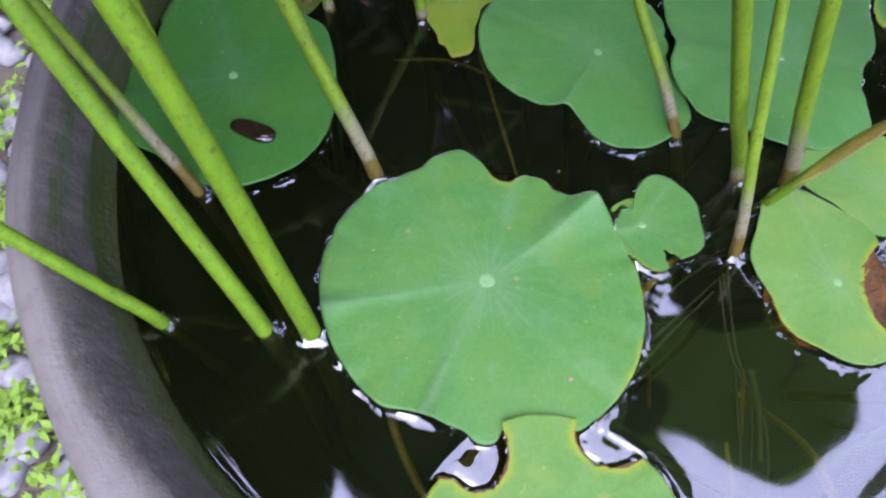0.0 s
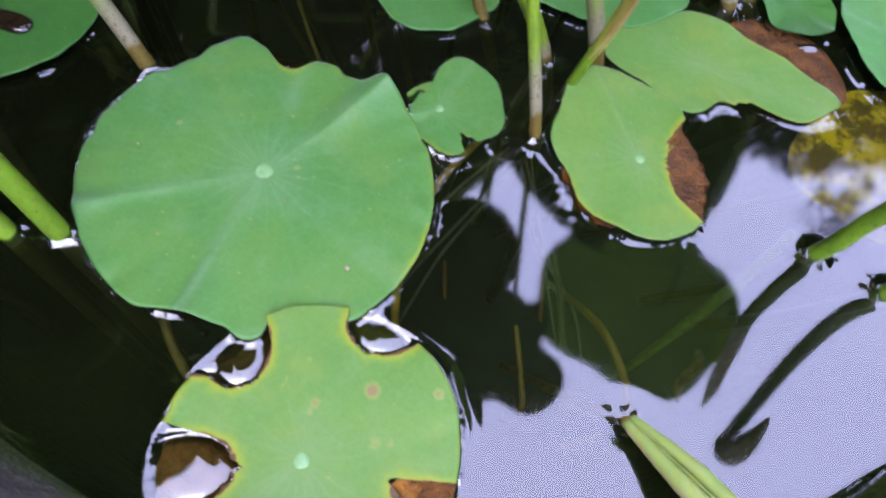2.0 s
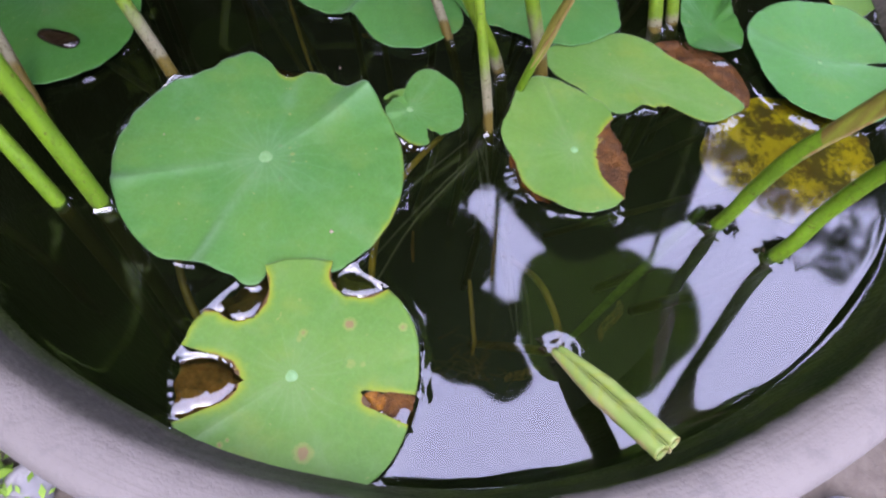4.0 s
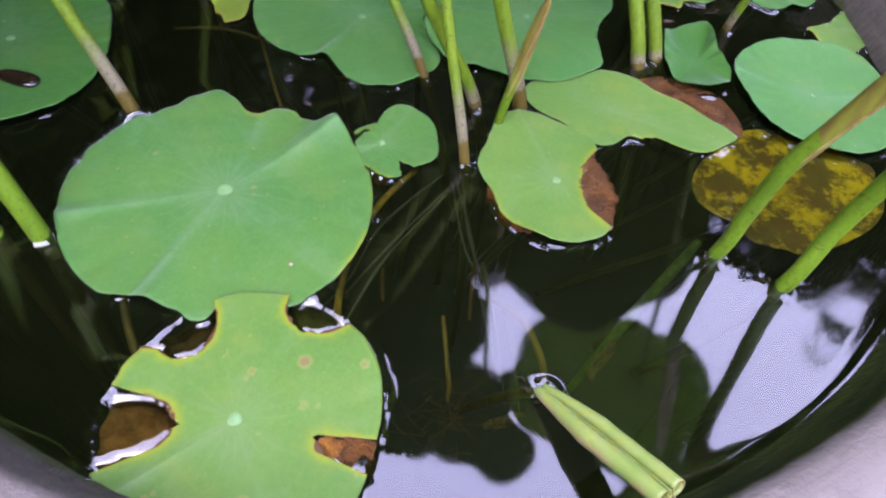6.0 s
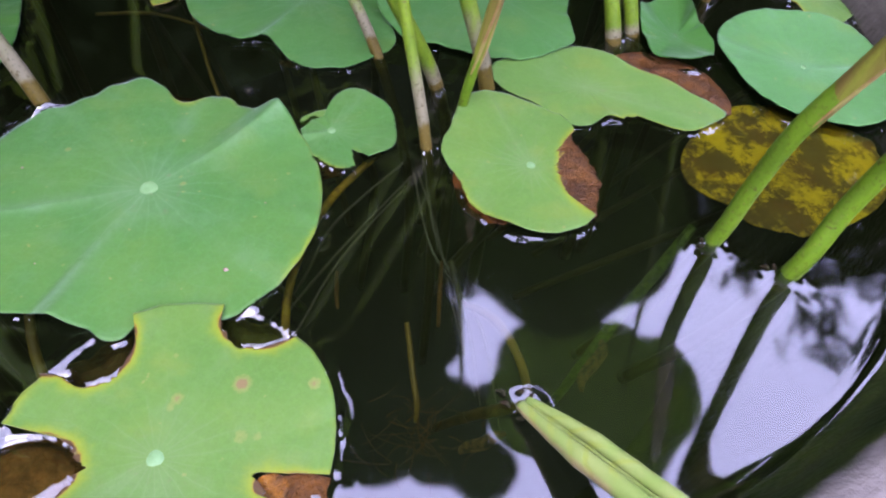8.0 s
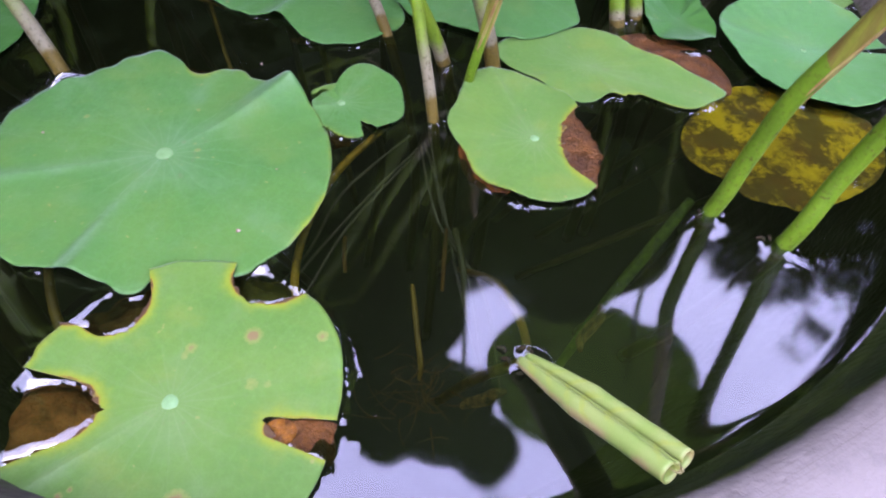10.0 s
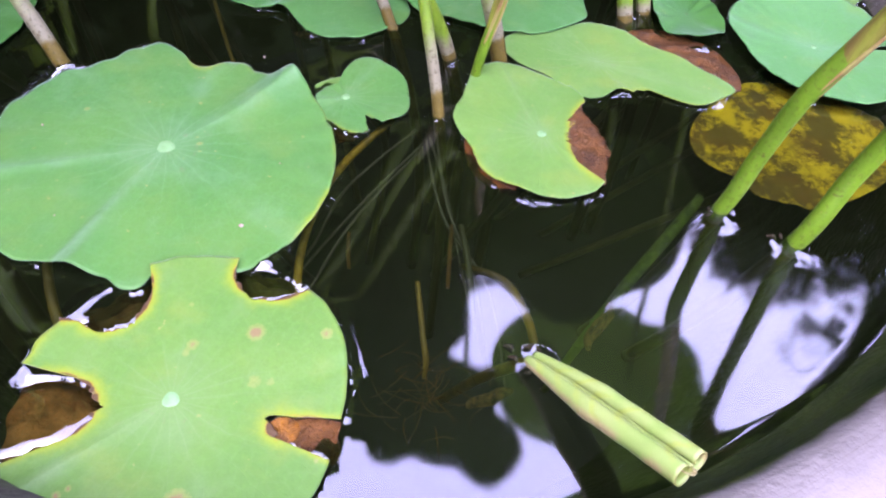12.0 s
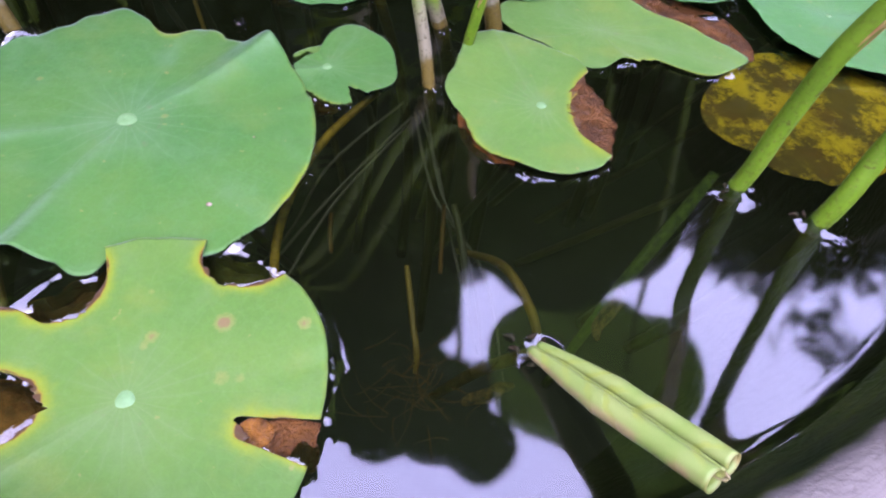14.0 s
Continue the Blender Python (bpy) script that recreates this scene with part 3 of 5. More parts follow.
def tube(points, radii, mat, sides=14, worn=0.05, steps=6, name="stalk"):
    """A round stalk through the points. worn: metres above the water over which the skin is dried and brown."""
    P = [Vector(p) for p in points]
    line, rad = [], []
    for i in range(len(P) - 1):
        p0, p1, p2, p3 = P[max(i - 1, 0)], P[i], P[i + 1], P[min(i + 2, len(P) - 1)]
        for s in range(steps):
            f = s / steps
            line.append(0.5 * ((2 * p1) + (p2 - p0) * f + (2 * p0 - 5 * p1 + 4 * p2 - p3) * f * f + (3 * p1 - p0 - 3 * p2 + p3) * f ** 3))
            rad.append(radii[i] * (1 - f) + radii[i + 1] * f)
    line.append(P[-1])
    rad.append(radii[-1])
    verts, faces, uvs, wear = [], [], [], []
    side = Vector((1, 0, 0.01))
    for i, (c, r) in enumerate(zip(line, rad)):
        d = (line[min(i + 1, len(line) - 1)] - line[max(i - 1, 0)]).normalized()
        side = (side - d * side.dot(d)).normalized()
        up = d.cross(side)
        for k in range(sides):
            a = 2 * math.pi * k / sides
            verts.append(c + r * (math.cos(a) * side + math.sin(a) * up))
            uvs.append((k / sides, c.z * 10))
            wear.append(2.0 if c.z < -0.004 else (max(0.0, 1.3 - max(c.z, 0) / worn) if worn else 0.0))
    n = len(line)
    for i in range(n - 1):
        for k in range(sides):
            faces.append((i * sides + k, i * sides + (k + 1) % sides, (i + 1) * sides + (k + 1) % sides, (i + 1) * sides + k))
    faces.append(tuple(range(sides))[::-1])
    faces.append(tuple((n - 1) * sides + k for k in range(sides)))
    return mesh_of(name, verts, faces, mat, uvs=uvs, wear=wear)


def disc(c, r, h, mat, name="leaf_node", n=18):
    """The small pale knob in the middle of a blade."""
    rng = random.Random(int(c[0] * 1e4))
    verts, faces = [(c[0], c[1], c[2] + h)], []
    for j, (f, g) in enumerate(((0.6, 0.9), (1.0, 0.5), (1.15, 0.0))):
        for k in range(n):
            a = 2 * math.pi * k / n
            q = r * f * (1 + 0.06 * math.sin(3 * a + j) + rng.uniform(-0.03, 0.03))
            verts.append((c[0] + q * math.cos(a), c[1] + q * math.sin(a), c[2] + h * g))
    faces = [(0, 1 + k, 1 + (k + 1) % n) for k in range(n)]
    for j in range(2):
        a, b = 1 + j * n, 1 + (j + 1) * n
        faces += [(a + k, b + k, b + (k + 1) % n, a + (k + 1) % n) for k in range(n)]
    return mesh_of(name, verts, faces, mat)


# ---- the pot, its water and mud ----
POT = (0.373, 0.626)


def bulge(a):
    """How far the pot's wall stands out of the round at the angle a."""
    return 0.028 * np.exp(-(wrap(a - 0.75) / 0.5) ** 2)


def dent(a):
    """How far the inner wall stands in from the round at the angle a."""
    return 0.0085 * np.exp(-np.abs(wrap(a + 1.35) / 0.88) ** 4)


def lathe(name, profile, mat, segs=160, seed=1, rough=0.0012):
    rng = np.random.RandomState(seed)
    ph = rng.uniform(0, 6.28, 8)
    verts, uvs, faces = [], [], []
    for j, (r, z, damp_shade) in enumerate(profile):
        for k in range(segs):
            a = 2 * math.pi * k / segs
            d = dz = rough * (math.sin(3 * a + ph[0]) + 0.6 * math.sin(7 * a + ph[1] + z * 20) + 0.4 * math.sin(17 * a + ph[2] + z * 45))
            dz *= 0.5
            d += float(bulge(a)) * min(1.0, r / 0.33) - float(dent(a)) * min(1.0, r / 0.3) * min(1.0, max(0.0, (0.3535 - r) / 0.01))
            verts.append((POT[0] + (r + d) * math.cos(a), POT[1] + (r + d) * math.sin(a), z + dz))
            uvs.append((k / segs, damp_shade))
    for j in range(len(profile) - 1):
        for k in range(segs):
            faces.append((j * segs + k, j * segs + (k + 1) % segs, (j + 1) * segs + (k + 1) % segs, (j + 1) * segs + k))
    return mesh_of(name, verts, faces, mat, uvs=uvs)


GROUND_Z = -0.34
pot = thing("concrete_pot", "round weathered grey concrete pot, algae-stained inside, full of water", "pot", at=(POT[0], POT[1], GROUND_Z))
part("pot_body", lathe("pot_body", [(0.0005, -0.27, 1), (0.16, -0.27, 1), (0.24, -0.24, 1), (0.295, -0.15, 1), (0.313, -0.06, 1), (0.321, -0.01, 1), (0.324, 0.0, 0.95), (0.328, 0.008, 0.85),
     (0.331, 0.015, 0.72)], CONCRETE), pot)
part("rim", lathe("rim", [(0.331, 0.015, 0.72), (0.3325, 0.020, 0.58), (0.334, 0.026, 0.52), (0.3355, 0.032, 0.5), (0.3375, 0.038, 0.60), (0.340, 0.043, 0.52), (0.3435, 0.047, 0.40), (0.348, 0.049, 0.12), (0.353, 0.049, 0.0), (0.357, 0.047, 0.0),
     (0.360, 0.043, 0.0), (0.3615, 0.037, 0.05), (0.3615, 0.026, 0.1), (0.360, 0.012, 0.1)], CONCRETE), pot, "pale rounded concrete rim")
part("outer_wall", lathe("outer_wall", [(0.360, 0.012, 0.1), (0.358, 0.0, 0.1), (0.352, -0.05, 0.15), (0.335, -0.15, 0.2), (0.28, -0.26, 0.3), (0.21, -0.33, 0.4), (0.19, -0.34, 0.5), (0.0005, -0.34, 0.5)], CONCRETE), pot)

mud = lathe("mud", [(0.001, -0.205, 0), (0.1, -0.20, 0), (0.2, -0.205, 0), (0.285, -0.21, 0)], SOIL, 96, 5, 0.004)
tagged(new("mud", mud), "dark brown mud on the floor of the pot", "mud", kind="structure")

# ---- ground round the pot ----
def ground_sheet():
    rng = np.random.RandomState(4)
    rs = [0.19, 0.24, 0.3, 0.38, 0.46, 0.56, 0.7, 0.9, 1.3, 2, 4, 10, 40, 200, 1000]
    segs, verts, faces = 96, [], []
    for r in rs:
        for k in range(segs):
            a = 2 * math.pi * k / segs
            verts.append((POT[0] + r * math.cos(a), POT[1] + r * math.sin(a), GROUND_Z + (rng.uniform(-0.008, 0.008) if 0.24 < r < 2 else 0)))
    for j in range(len(rs) - 1):
        for k in range(segs):
            faces.append((j * segs + k, (j + 1) * segs + k, (j + 1) * segs + (k + 1) % segs, j * segs + (k + 1) % segs))
    return mesh_of("ground", verts, faces, EARTH)


tagged(new("ground", ground_sheet()), "bare stony earth round the pot", "ground", kind="structure")

# ---- floating leaves ----
SPECS = {
    "A": dict(at=(0.2866, 0.4865), r=83.3, waves=(-2.2, -6.8, 2.4, -2.6),
              lobes=[(1.62, -10.3, 0.14, 4), (-1.46, -7.7, 0.50, 8), (2.02, 7.3, 0.19, 4), (-1.38, 5.4, 0.12, 4), (0.97, 4.1, 0.25, 4), (-1.27, -8.3, 0.06, 2), (1.10, -6.2, 0.13, 4), (2.30, -2.8, 0.25, 8), (0.59, 3.3, 0.42, 2)],
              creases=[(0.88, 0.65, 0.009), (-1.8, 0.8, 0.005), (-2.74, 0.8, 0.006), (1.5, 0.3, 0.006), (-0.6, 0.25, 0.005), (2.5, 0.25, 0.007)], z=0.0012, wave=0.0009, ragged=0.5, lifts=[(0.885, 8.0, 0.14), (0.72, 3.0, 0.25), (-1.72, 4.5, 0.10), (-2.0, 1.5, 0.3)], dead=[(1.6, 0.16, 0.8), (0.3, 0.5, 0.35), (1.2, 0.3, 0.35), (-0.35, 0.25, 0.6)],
              spots=[(15, 5, 1.6, 0.75), (12, 9, 1.2, 0.7), (10, -6, 1.0, 0.6), (17, 0, 0.9, 0.6), (-48, 20, 1.6, 0.8), (-20, -50, 1.0, 0.6), (40, -30, 0.9, 0.6), (-60, -12, 1.0, 0.6)]),
    "B": dict(at=(0.3355, 0.3553), r=63.5, waves=(3.3, 2.5, -1.4, 0.3), more=(-0.5, -1.3, -0.9, 0.2, -0.6, 0.3), lobes=[],
              bites=[(23, 62.5, 17, 14, 0), (-37.5, 42, 14.5, 17.5, 0.1), (-53, 38, 14, 11.5, 0), (-46, -10.5, 21.5, 14.5, 0.25), (-56, -18, 17, 12.5, 0.1), (43.2, -5.2, 5.6, 4.6, 0), (63, -7.5, 17.5, 7.2, -0.2)],
              creases=[(-2.35, 0.7, 0.005), (1.3, 0.25, 0.005), (-1.0, 0.25, 0.005)], z=0.0035, ragged=0.5, halo=0.0030, scorched=1.02, dead=[(0.5, 0.6, 0.3), (-1.5, 0.8, 0.45), (2.9, 0.25, 0.75)],
              spots=[(23, 32.5, 3.6, 1.0), (51, 35, 2.4, 0.9), (14.7, -36.6, 4.5, 1.0), (0.5, 24, 2.6, 0.7), (-1, 20, 1.8, 0.6), (28, 11.4, 3, 0.55), (34, 12, 2, 0.5), (-6, 42, 1.6, 0.4), (-25, -39, 1.6, 0.9), (-22, -36, 1.2, 0.9)]),
    "C": dict(at=(0.3656, 0.5410), r=25.1, waves=(11.5, 1.1, -1.5, 3.2), more=(-2.2, -0.6, 1.5, -1.0, 1.1, 0.7, -0.5, 0.0, -0.1, -1.1), lobes=[], bites=[(18, -21, 2.6, 9.0, 0.35)],
              scorched=0.3, z=0.001, creases=[(-2.6, 0.5, 0.004), (1.2, 0.3, 0.004)], dead=[(-1.6, 0.45, 0.7)]),
    "D": dict(at=(0.4724, 0.5285), r=44.9, waves=(-5.7, 3.1, -5.1, -6.3), more=(1.1, -0.9, -0.2, 0.4, -0.3, -0.4, 1.4, 0.1, -0.6, 1.0), lobes=[], bites=[(32.5, 2, 18, 30.5, 0)],
              creases=[(2.0, 0.4, 0.004)], z=0.003, scorched=0.95, dead=[(-2.3, 0.6, 0.6)], ragged=0.8, halo=0.0024, lifts=[(-0.74, 4, 0.12)]),
    "E": dict(at=(0.5044, 0.6005), r=39.2, waves=(3.1, -0.1, 0.4, -3.2),
              lobes=[(-0.04, 21.3, 0.43, 2), (-1.11, -14.2, 0.42, 2), (-0.61, -8.4, 0.06, 2), (3.07, 19.3, 0.46, 2), (-0.51, -6.6, 0.34, 8), (-0.31, 22.4, 0.30, 4)], creases=[(-0.3, 0.3, 0.006)], z=0.002, dead=[(0.4, 0.4, 0.6), (-0.75, 0.4, 0.6)]),
    "I": dict(at=(0.6449, 0.6428), r=56.8, waves=(2.5, 0.6, -1.5, -1.5), more=(-1.0, 0.3, -0.8, -1.4, 0.4, -0.6, 0.7, -0.6), lobes=[], bites=[(58, 5.5, 24, 3.2, 0.1)], scorched=0.0,
              creases=[(0.08, 0.9, 0.005), (2.9, 0.5, 0.007)], z=0.003, cup=0.004),
    "J": dict(at=(0.5665, 0.6635), r=26.2, waves=(-2.1, -3.7, -4.7, -1.9),
              lobes=[(2.20, 5.5, 0.34, 2), (1.63, 11.1, 0.32, 2), (1.32, 14.0, 0.21, 2)], z=0.002, cup=0.004, wave=0.004),
    "M": dict(at=(0.6860, 0.7300), r=22.0, waves=(2.9, -3.4, -0.3, 5.5),
              lobes=[(-2.88, 5.3, 0.13, 2), (-2.54, 4.4, 0.48, 4), (-1.67, 4.4, 0.26, 2), (0.81, 15.1, 0.24, 2), (1.24, 7.0, 0.19, 2)], z=0.002, dead=[(-2.7, 0.6, 0.9)]),
    "G": dict(at=(0.3278, 0.6651), r=70.4, waves=(3.0, -4.5, 2.8, -8.1),
              lobes=[(-1.8, -13.7, 0.26, 2), (-0.80, -6.5, 0.22, 2), (0.12, -29.9, 0.65, 4), (0.5, 8.6, 0.29, 4), (3.33, 8.9, 0.63, 4)], creases=[(-1.9, 0.9, 0.004), (0.6, 0.3, 0.005), (2.8, 0.3, 0.005)], z=0.0015, lifts=[(-1.8, 3, 0.2)]),
    "H": dict(at=(0.4448, 0.6881), r=78.8, waves=(-4.5, 17.5, -12.1, -5.7),
              lobes=[(-2.5, 14.9, 0.43, 4), (-0.72, 3.5, 0.12, 4), (-0.11, -9.3, 0.37, 4), (1.04, -8.4, 0.1, 4), (1.16, 41.9, 0.27, 2), (1.31, -5.9, 0.11, 4)], creases=[(0.3, 0.4, 0.006), (-1.9, 0.3, 0.006)], z=0.004, lifts=[(-2.9, 4, 0.4)]),
    "F": dict(at=(0.1106, 0.5859), r=67.7, waves=(7.4, 1.5, -10.3, -8.0),
              lobes=[(-2.58, 20.3, 0.56, 4), (1.34, -9.0, 0.35, 4), (1.89, 11.2, 0.08, 4), (2.11, 36.7, 0.16, 4), (2.36, 5.6, 0.07, 4)], creases=[(2.1, 0.8, 0.008), (-2.6, 0.4, 0.006)], z=0.0040, lifts=[(2.11, 17, 0.4)]),
    "N": dict(at=(0.2319, 0.6878), r=34.9, waves=(-4.7, 14.6, -13.1, -0.3),
              lobes=[(-1.62, 8.4, 0.17, 4), (-1.32, 18.6, 0.21, 4), (0.56, -12.6, 0.22, 4), (1.74, -35.4, 0.52, 4), (2.0, 4.3, 0.16, 4)], z=0.002, dead=[(-1.5, 0.5, 1.0), (2.6, 0.8, 0.7), (0.5, 0.5, 0.6)]),
    "O": dict(at=(0.083, 0.662), r=58, waves=(0, 4, 2, 0), lobes=[(-0.5, -6, 0.4, 2)], z=0.0002, wave=0.0004, lifts=[(2.95, 27, 0.5)], dead=[(2.3, 0.4, 0.5), (-2.4, 0.3, 0.4)]),
    "P": dict(at=(0.640, 0.775), r=30, waves=(4, 0, 0, 3), lobes=[(-1.2, -5, 0.3, 2)], z=0.002),
    "Q": dict(at=(0.170, 0.745), r=42, waves=(4, 0, 0, 3), lobes=[(-1.2, -5, 0.3, 2)], z=0.002),
    "R": dict(at=(0.252, 0.752), r=44, waves=(8, 0, 0, 3), lobes=[(-1.2, -9, 0.3, 2), (-2.0, 6, 0.2, 2)], z=0.003, dead=[(-1.4, 0.7, 0.6)]),
    "T": dict(at=(0.553, 0.762), r=40, waves=(2, 3, 2, 4), lobes=[(-1.0, -9, 0.25, 2), (-2.0, -5, 0.3, 2)], z=0.002, ragged=1.5, torn=1.0, halo=0.006, dead=[(-1.9, 1.3, 0.95)]),
    "K": dict(at=(0.6137, 0.5514), r=54.8, waves=(0.9, 4.1, 3.1, 7.8),
              lobes=[(-2.41, -12.1, 0.29, 2), (-1.88, -4.1, 0.22, 4), (0.5, 2.6, 0.08, 4), (1.0, -5.4, 0.31, 4), (1.91, 3.6, 0.25, 4)], z=-0.0035, wave=0.001),
}
FLOATING = [
    ("A", LEAF, "large round waxy green lotus leaf floating flat on the water", 0.0036),
    ("B", LEAF_AGED, "yellow-green lotus leaf with ragged brown bites out of its edge", 0.0027),
    ("C", LEAF, "small notched green lotus leaf with a browned edge", 0.0019),
    ("D", LEAF_AGED, "light green lotus leaf, half of it eaten to a brown edge", 0.0021),
    ("E", LEAF_AGED, "light green lotus leaf torn to a long pointed piece", 0),
    ("I", LEAF_PALE, "smooth bluish green lotus leaf with one notch", 0.0015),
    ("J", LEAF_DARK, "small crinkled dark green lotus leaf", 0),
    ("M", LEAF_AGED, "small yellowing lotus leaf with a brown edge", 0),
    ("G", LEAF_DEEP, "broad bluish green lotus leaf with a wavy edge", 0.0022),
    ("H", LEAF_DEEP, "broad bluish green lotus leaf lapping over its neighbour", 0.0022),
    ("F", LEAF_DARK, "deep green lotus leaf with a folded edge and a water drop", 0.0024),
    ("N", LEAF_YELLOW, "torn yellow-green lotus leaf with brown tips", 0),
    ("O", LEAF_OLIVE, "olive green lotus leaf cupped against the pot wall", 0),
    ("P", LEAF_DEEP, "bluish green lotus leaf at the back of the pot", 0),
    ("Q", LEAF, "green lotus leaf at the back of the pot", 0),
    ("R", LEAF_YELLOW, "yellow-green lotus leaf lapping over a torn one", 0),
    ("T", LEAF_DARK, "yellowing lotus leaf with a brown ragged edge at the back", 0),
    ("K", LEAF_SUNK, "rotting yellow and brown lotus leaf just under the water", 0),
]
leaf_of = {}
for n, (key, mat, label, hub) in enumerate(FLOATING):
    spec = SPECS[key]
    cx, cy = spec["at"]
    leaf = thing("floating_lotus_leaf" if key != "K" else "sunken_lotus_leaf", label, "lotus leaf", "lotus leaves on the water", (cx, cy, spec["z"]))
    leaf_of[key] = leaf
    thick(part("blade", blade(spec, mat, 560 if key in "BD" else 320, seed=n), leaf))
    if hub:
        part("leaf_node", disc((cx, cy, spec["z"] + 0.0001), hub, 0.0004, NODE_MAT), leaf, "pale knob over the stalk")
    bend = random.Random(n)
    part("stalk", tube([(cx, cy, spec["z"] - 0.001), (cx + bend.uniform(-0.02, 0.02), cy + bend.uniform(0, 0.03), -0.06), (cx * 0.5 + POT[0] * 0.5, cy * 0.5 + POT[1] * 0.5, -0.2)], [0.0022, 0.0025, 0.003], LEAF_STALK, worn=0), leaf)


def dead_patch(spec, a0, a1, reach, mat=DEAD, seed=0, sink=0.004, bridge=0.9):
    """Brown dead tissue that bridges a bite: a sheet from the bitten edge out towards the old outline, sagging into the water."""
    rng = np.random.RandomState(seed)
    n, m = 40, 8
    th = np.linspace(a0, a1, n + 1)
    R = outline(spec, th)
    old = np.interp(th, [a0, a1], [R[0], R[-1]])
    bow = np.sin(np.pi * (th - a0) / (a1 - a0))
    out = np.maximum(R, R + (old - R) * bridge) + reach / 1000 * bow ** 0.6
    out = out + 0.0006 * sum(np.sin(k * th * 6 + rng.uniform(0, 6)) / k for k in (3, 5, 8, 13)) * 2 * bow
    verts, faces = [], []
    for j in range(m + 1):
        f = j / m
        rr = (R * 0.93) * (1 - f) + np.maximum(out, R * 0.95) * f
        z = spec["z"] - (0.0036 if sink > 0.006 else 0.0008 if spec is SPECS["E"] else 0.0014) - sink * f ** (0.6 if sink > 0.01 else 1.5) * bow + np.array([(0.0014 if spec is SPECS["E"] else 0.0034) * f * noise.noise(Vector((r * 90 * math.cos(a), r * 90 * math.sin(a), seed))) for r, a in zip(rr, th)])
        verts += [(spec["at"][0] + r * math.cos(a), spec["at"][1] + r * math.sin(a), zz) for r, a, zz in zip(rr, th, z)]
    for j in range(m):
        for k in range(n):
            a = j * (n + 1) + k
            faces.append((a, a + n + 1, a + n + 2, a + 1))
    return mesh_of("dead_margin", verts, faces, mat)


def bite_tissue(spec, bite, mat, sink, tilt=(0.0, 0.0), full=0.95, seed=0, under=0.0036):
    """Dead brown tissue left hanging in a bite: a crumpled sheet over the bite's ellipse, cut off at the old margin."""
    bx, by, a, b, turn = bite
    n, m = 72, 14
    c, s = math.cos(turn), math.sin(turn)
    whole = dict(spec, bites=())
    verts, faces = [], []
    for j in range(m + 1):
        f = j / m * 1.1
        for k in range(n):
            t = 2 * math.pi * k / n
            u, v = a * f * math.cos(t), b * f * math.sin(t)
            x, y = bx + u * c - v * s, by + u * s + v * c
            r, th = math.hypot(x, y), math.atan2(y, x)
            lim = float(outline(whole, th)) * 1000 * full * (1 + 0.03 * math.sin(9 * th + seed) + 0.02 * math.sin(23 * th))
            if r > lim:
                x, y = x * lim / r, y * lim / r
            z = -under - sink * (1 - min(f, 1.0) ** 8) + (tilt[0] * (x - bx) + tilt[1] * (y - by)) / 1000 + 0.0022 * noise.noise(Vector((x * 0.16, y * 0.16, seed))) * (1 - 0.9 * min(f, 1.0))
            z = min(z, -0.0008)
            verts.append((spec["at"][0] + x / 1000, spec["at"][1] + y / 1000, spec["z"] + z))
    for j in range(m):
        faces += [(j * n + k, (j + 1) * n + k, (j + 1) * n + (k + 1) % n, j * n + (k + 1) % n) for k in range(n)]
    return mesh_of("dead_margin", verts, faces, mat)


TISSUE = [("B", 0, DEAD_OLIVE, 0.008, (0, 0), 0.98, 0.0078), ("B", 1, DEAD_DIM, 0.008, (0, 0), 0.97, 0.0078), ("B", 3, DEAD_SUNK, -0.0035, (0, 0.05), 1.0, 0.0090),
          ("B", 5, DEAD_BRIGHT, 0.0, (0, 0.06), 1.0, 0.0022), ("B", 6, DEAD_BROWN, 0.0, (0, 0.10), 0.99, 0.0032), ("D", 0, DEAD_BROWN, 0.0, (-0.04, 0), 0.96, 0.0008)]
for key, k, mat, sink, tilt, full, under in TISSUE:
    thick(part("dead_margin", bite_tissue(SPECS[key], SPECS[key]["bites"][k], mat, sink, tilt, full, k + 3, under), leaf_of[key], "brown dead leaf margin"), 0.0006)
for key, a0, a1, reach, sink in (("D", -2.85, -1.85, 3, 0.004), ("E", -0.14, 1.05, 19, 0.0008), ("C", -2.2, -1.2, 6, 0.003), ("A", 1.47, 1.78, 1, 0.003)):
    thick(part("dead_margin", dead_patch(SPECS[key], a0, a1, reach, seed=int(a0 * 10) + 50, sink=sink, mat=DEAD_BROWN if key == "E" else DEAD), leaf_of[key], "brown dead leaf margin"), 0.0006)


def drop(c, a, b, h, turn, mat):
    """A flat bead of water: a low dome with a rounded foot."""
    verts, faces, n = [], [], 28
    rings = ((1.0, 0.0), (1.03, 0.25), (0.98, 0.55), (0.82, 0.85), (0.5, 1.0), (0.2, 1.04))
    for f, g in rings:
        for k in range(n):
            t = 2 * math.pi * k / n
            ct = math.copysign(abs(math.cos(t)) ** 0.7, math.cos(t))
            x, y = a * f * ct, b * f * math.copysign(abs(math.sin(t)) ** 0.85, math.sin(t)) * (1 + 0.12 * ct)
            verts.append((c[0] + x * math.cos(turn) - y * math.sin(turn), c[1] + x * math.sin(turn) + y * math.cos(turn), c[2] + h * g))
    for j in range(len(rings) - 1):
        for k in range(n):
            faces.append((j * n + k, j * n + (k + 1) % n, (j + 1) * n + (k + 1) % n, (j + 1) * n + k))
    faces.append(tuple((len(rings) - 1) * n + k for k in range(n)))
    return mesh_of("water_bead", verts, faces, mat)


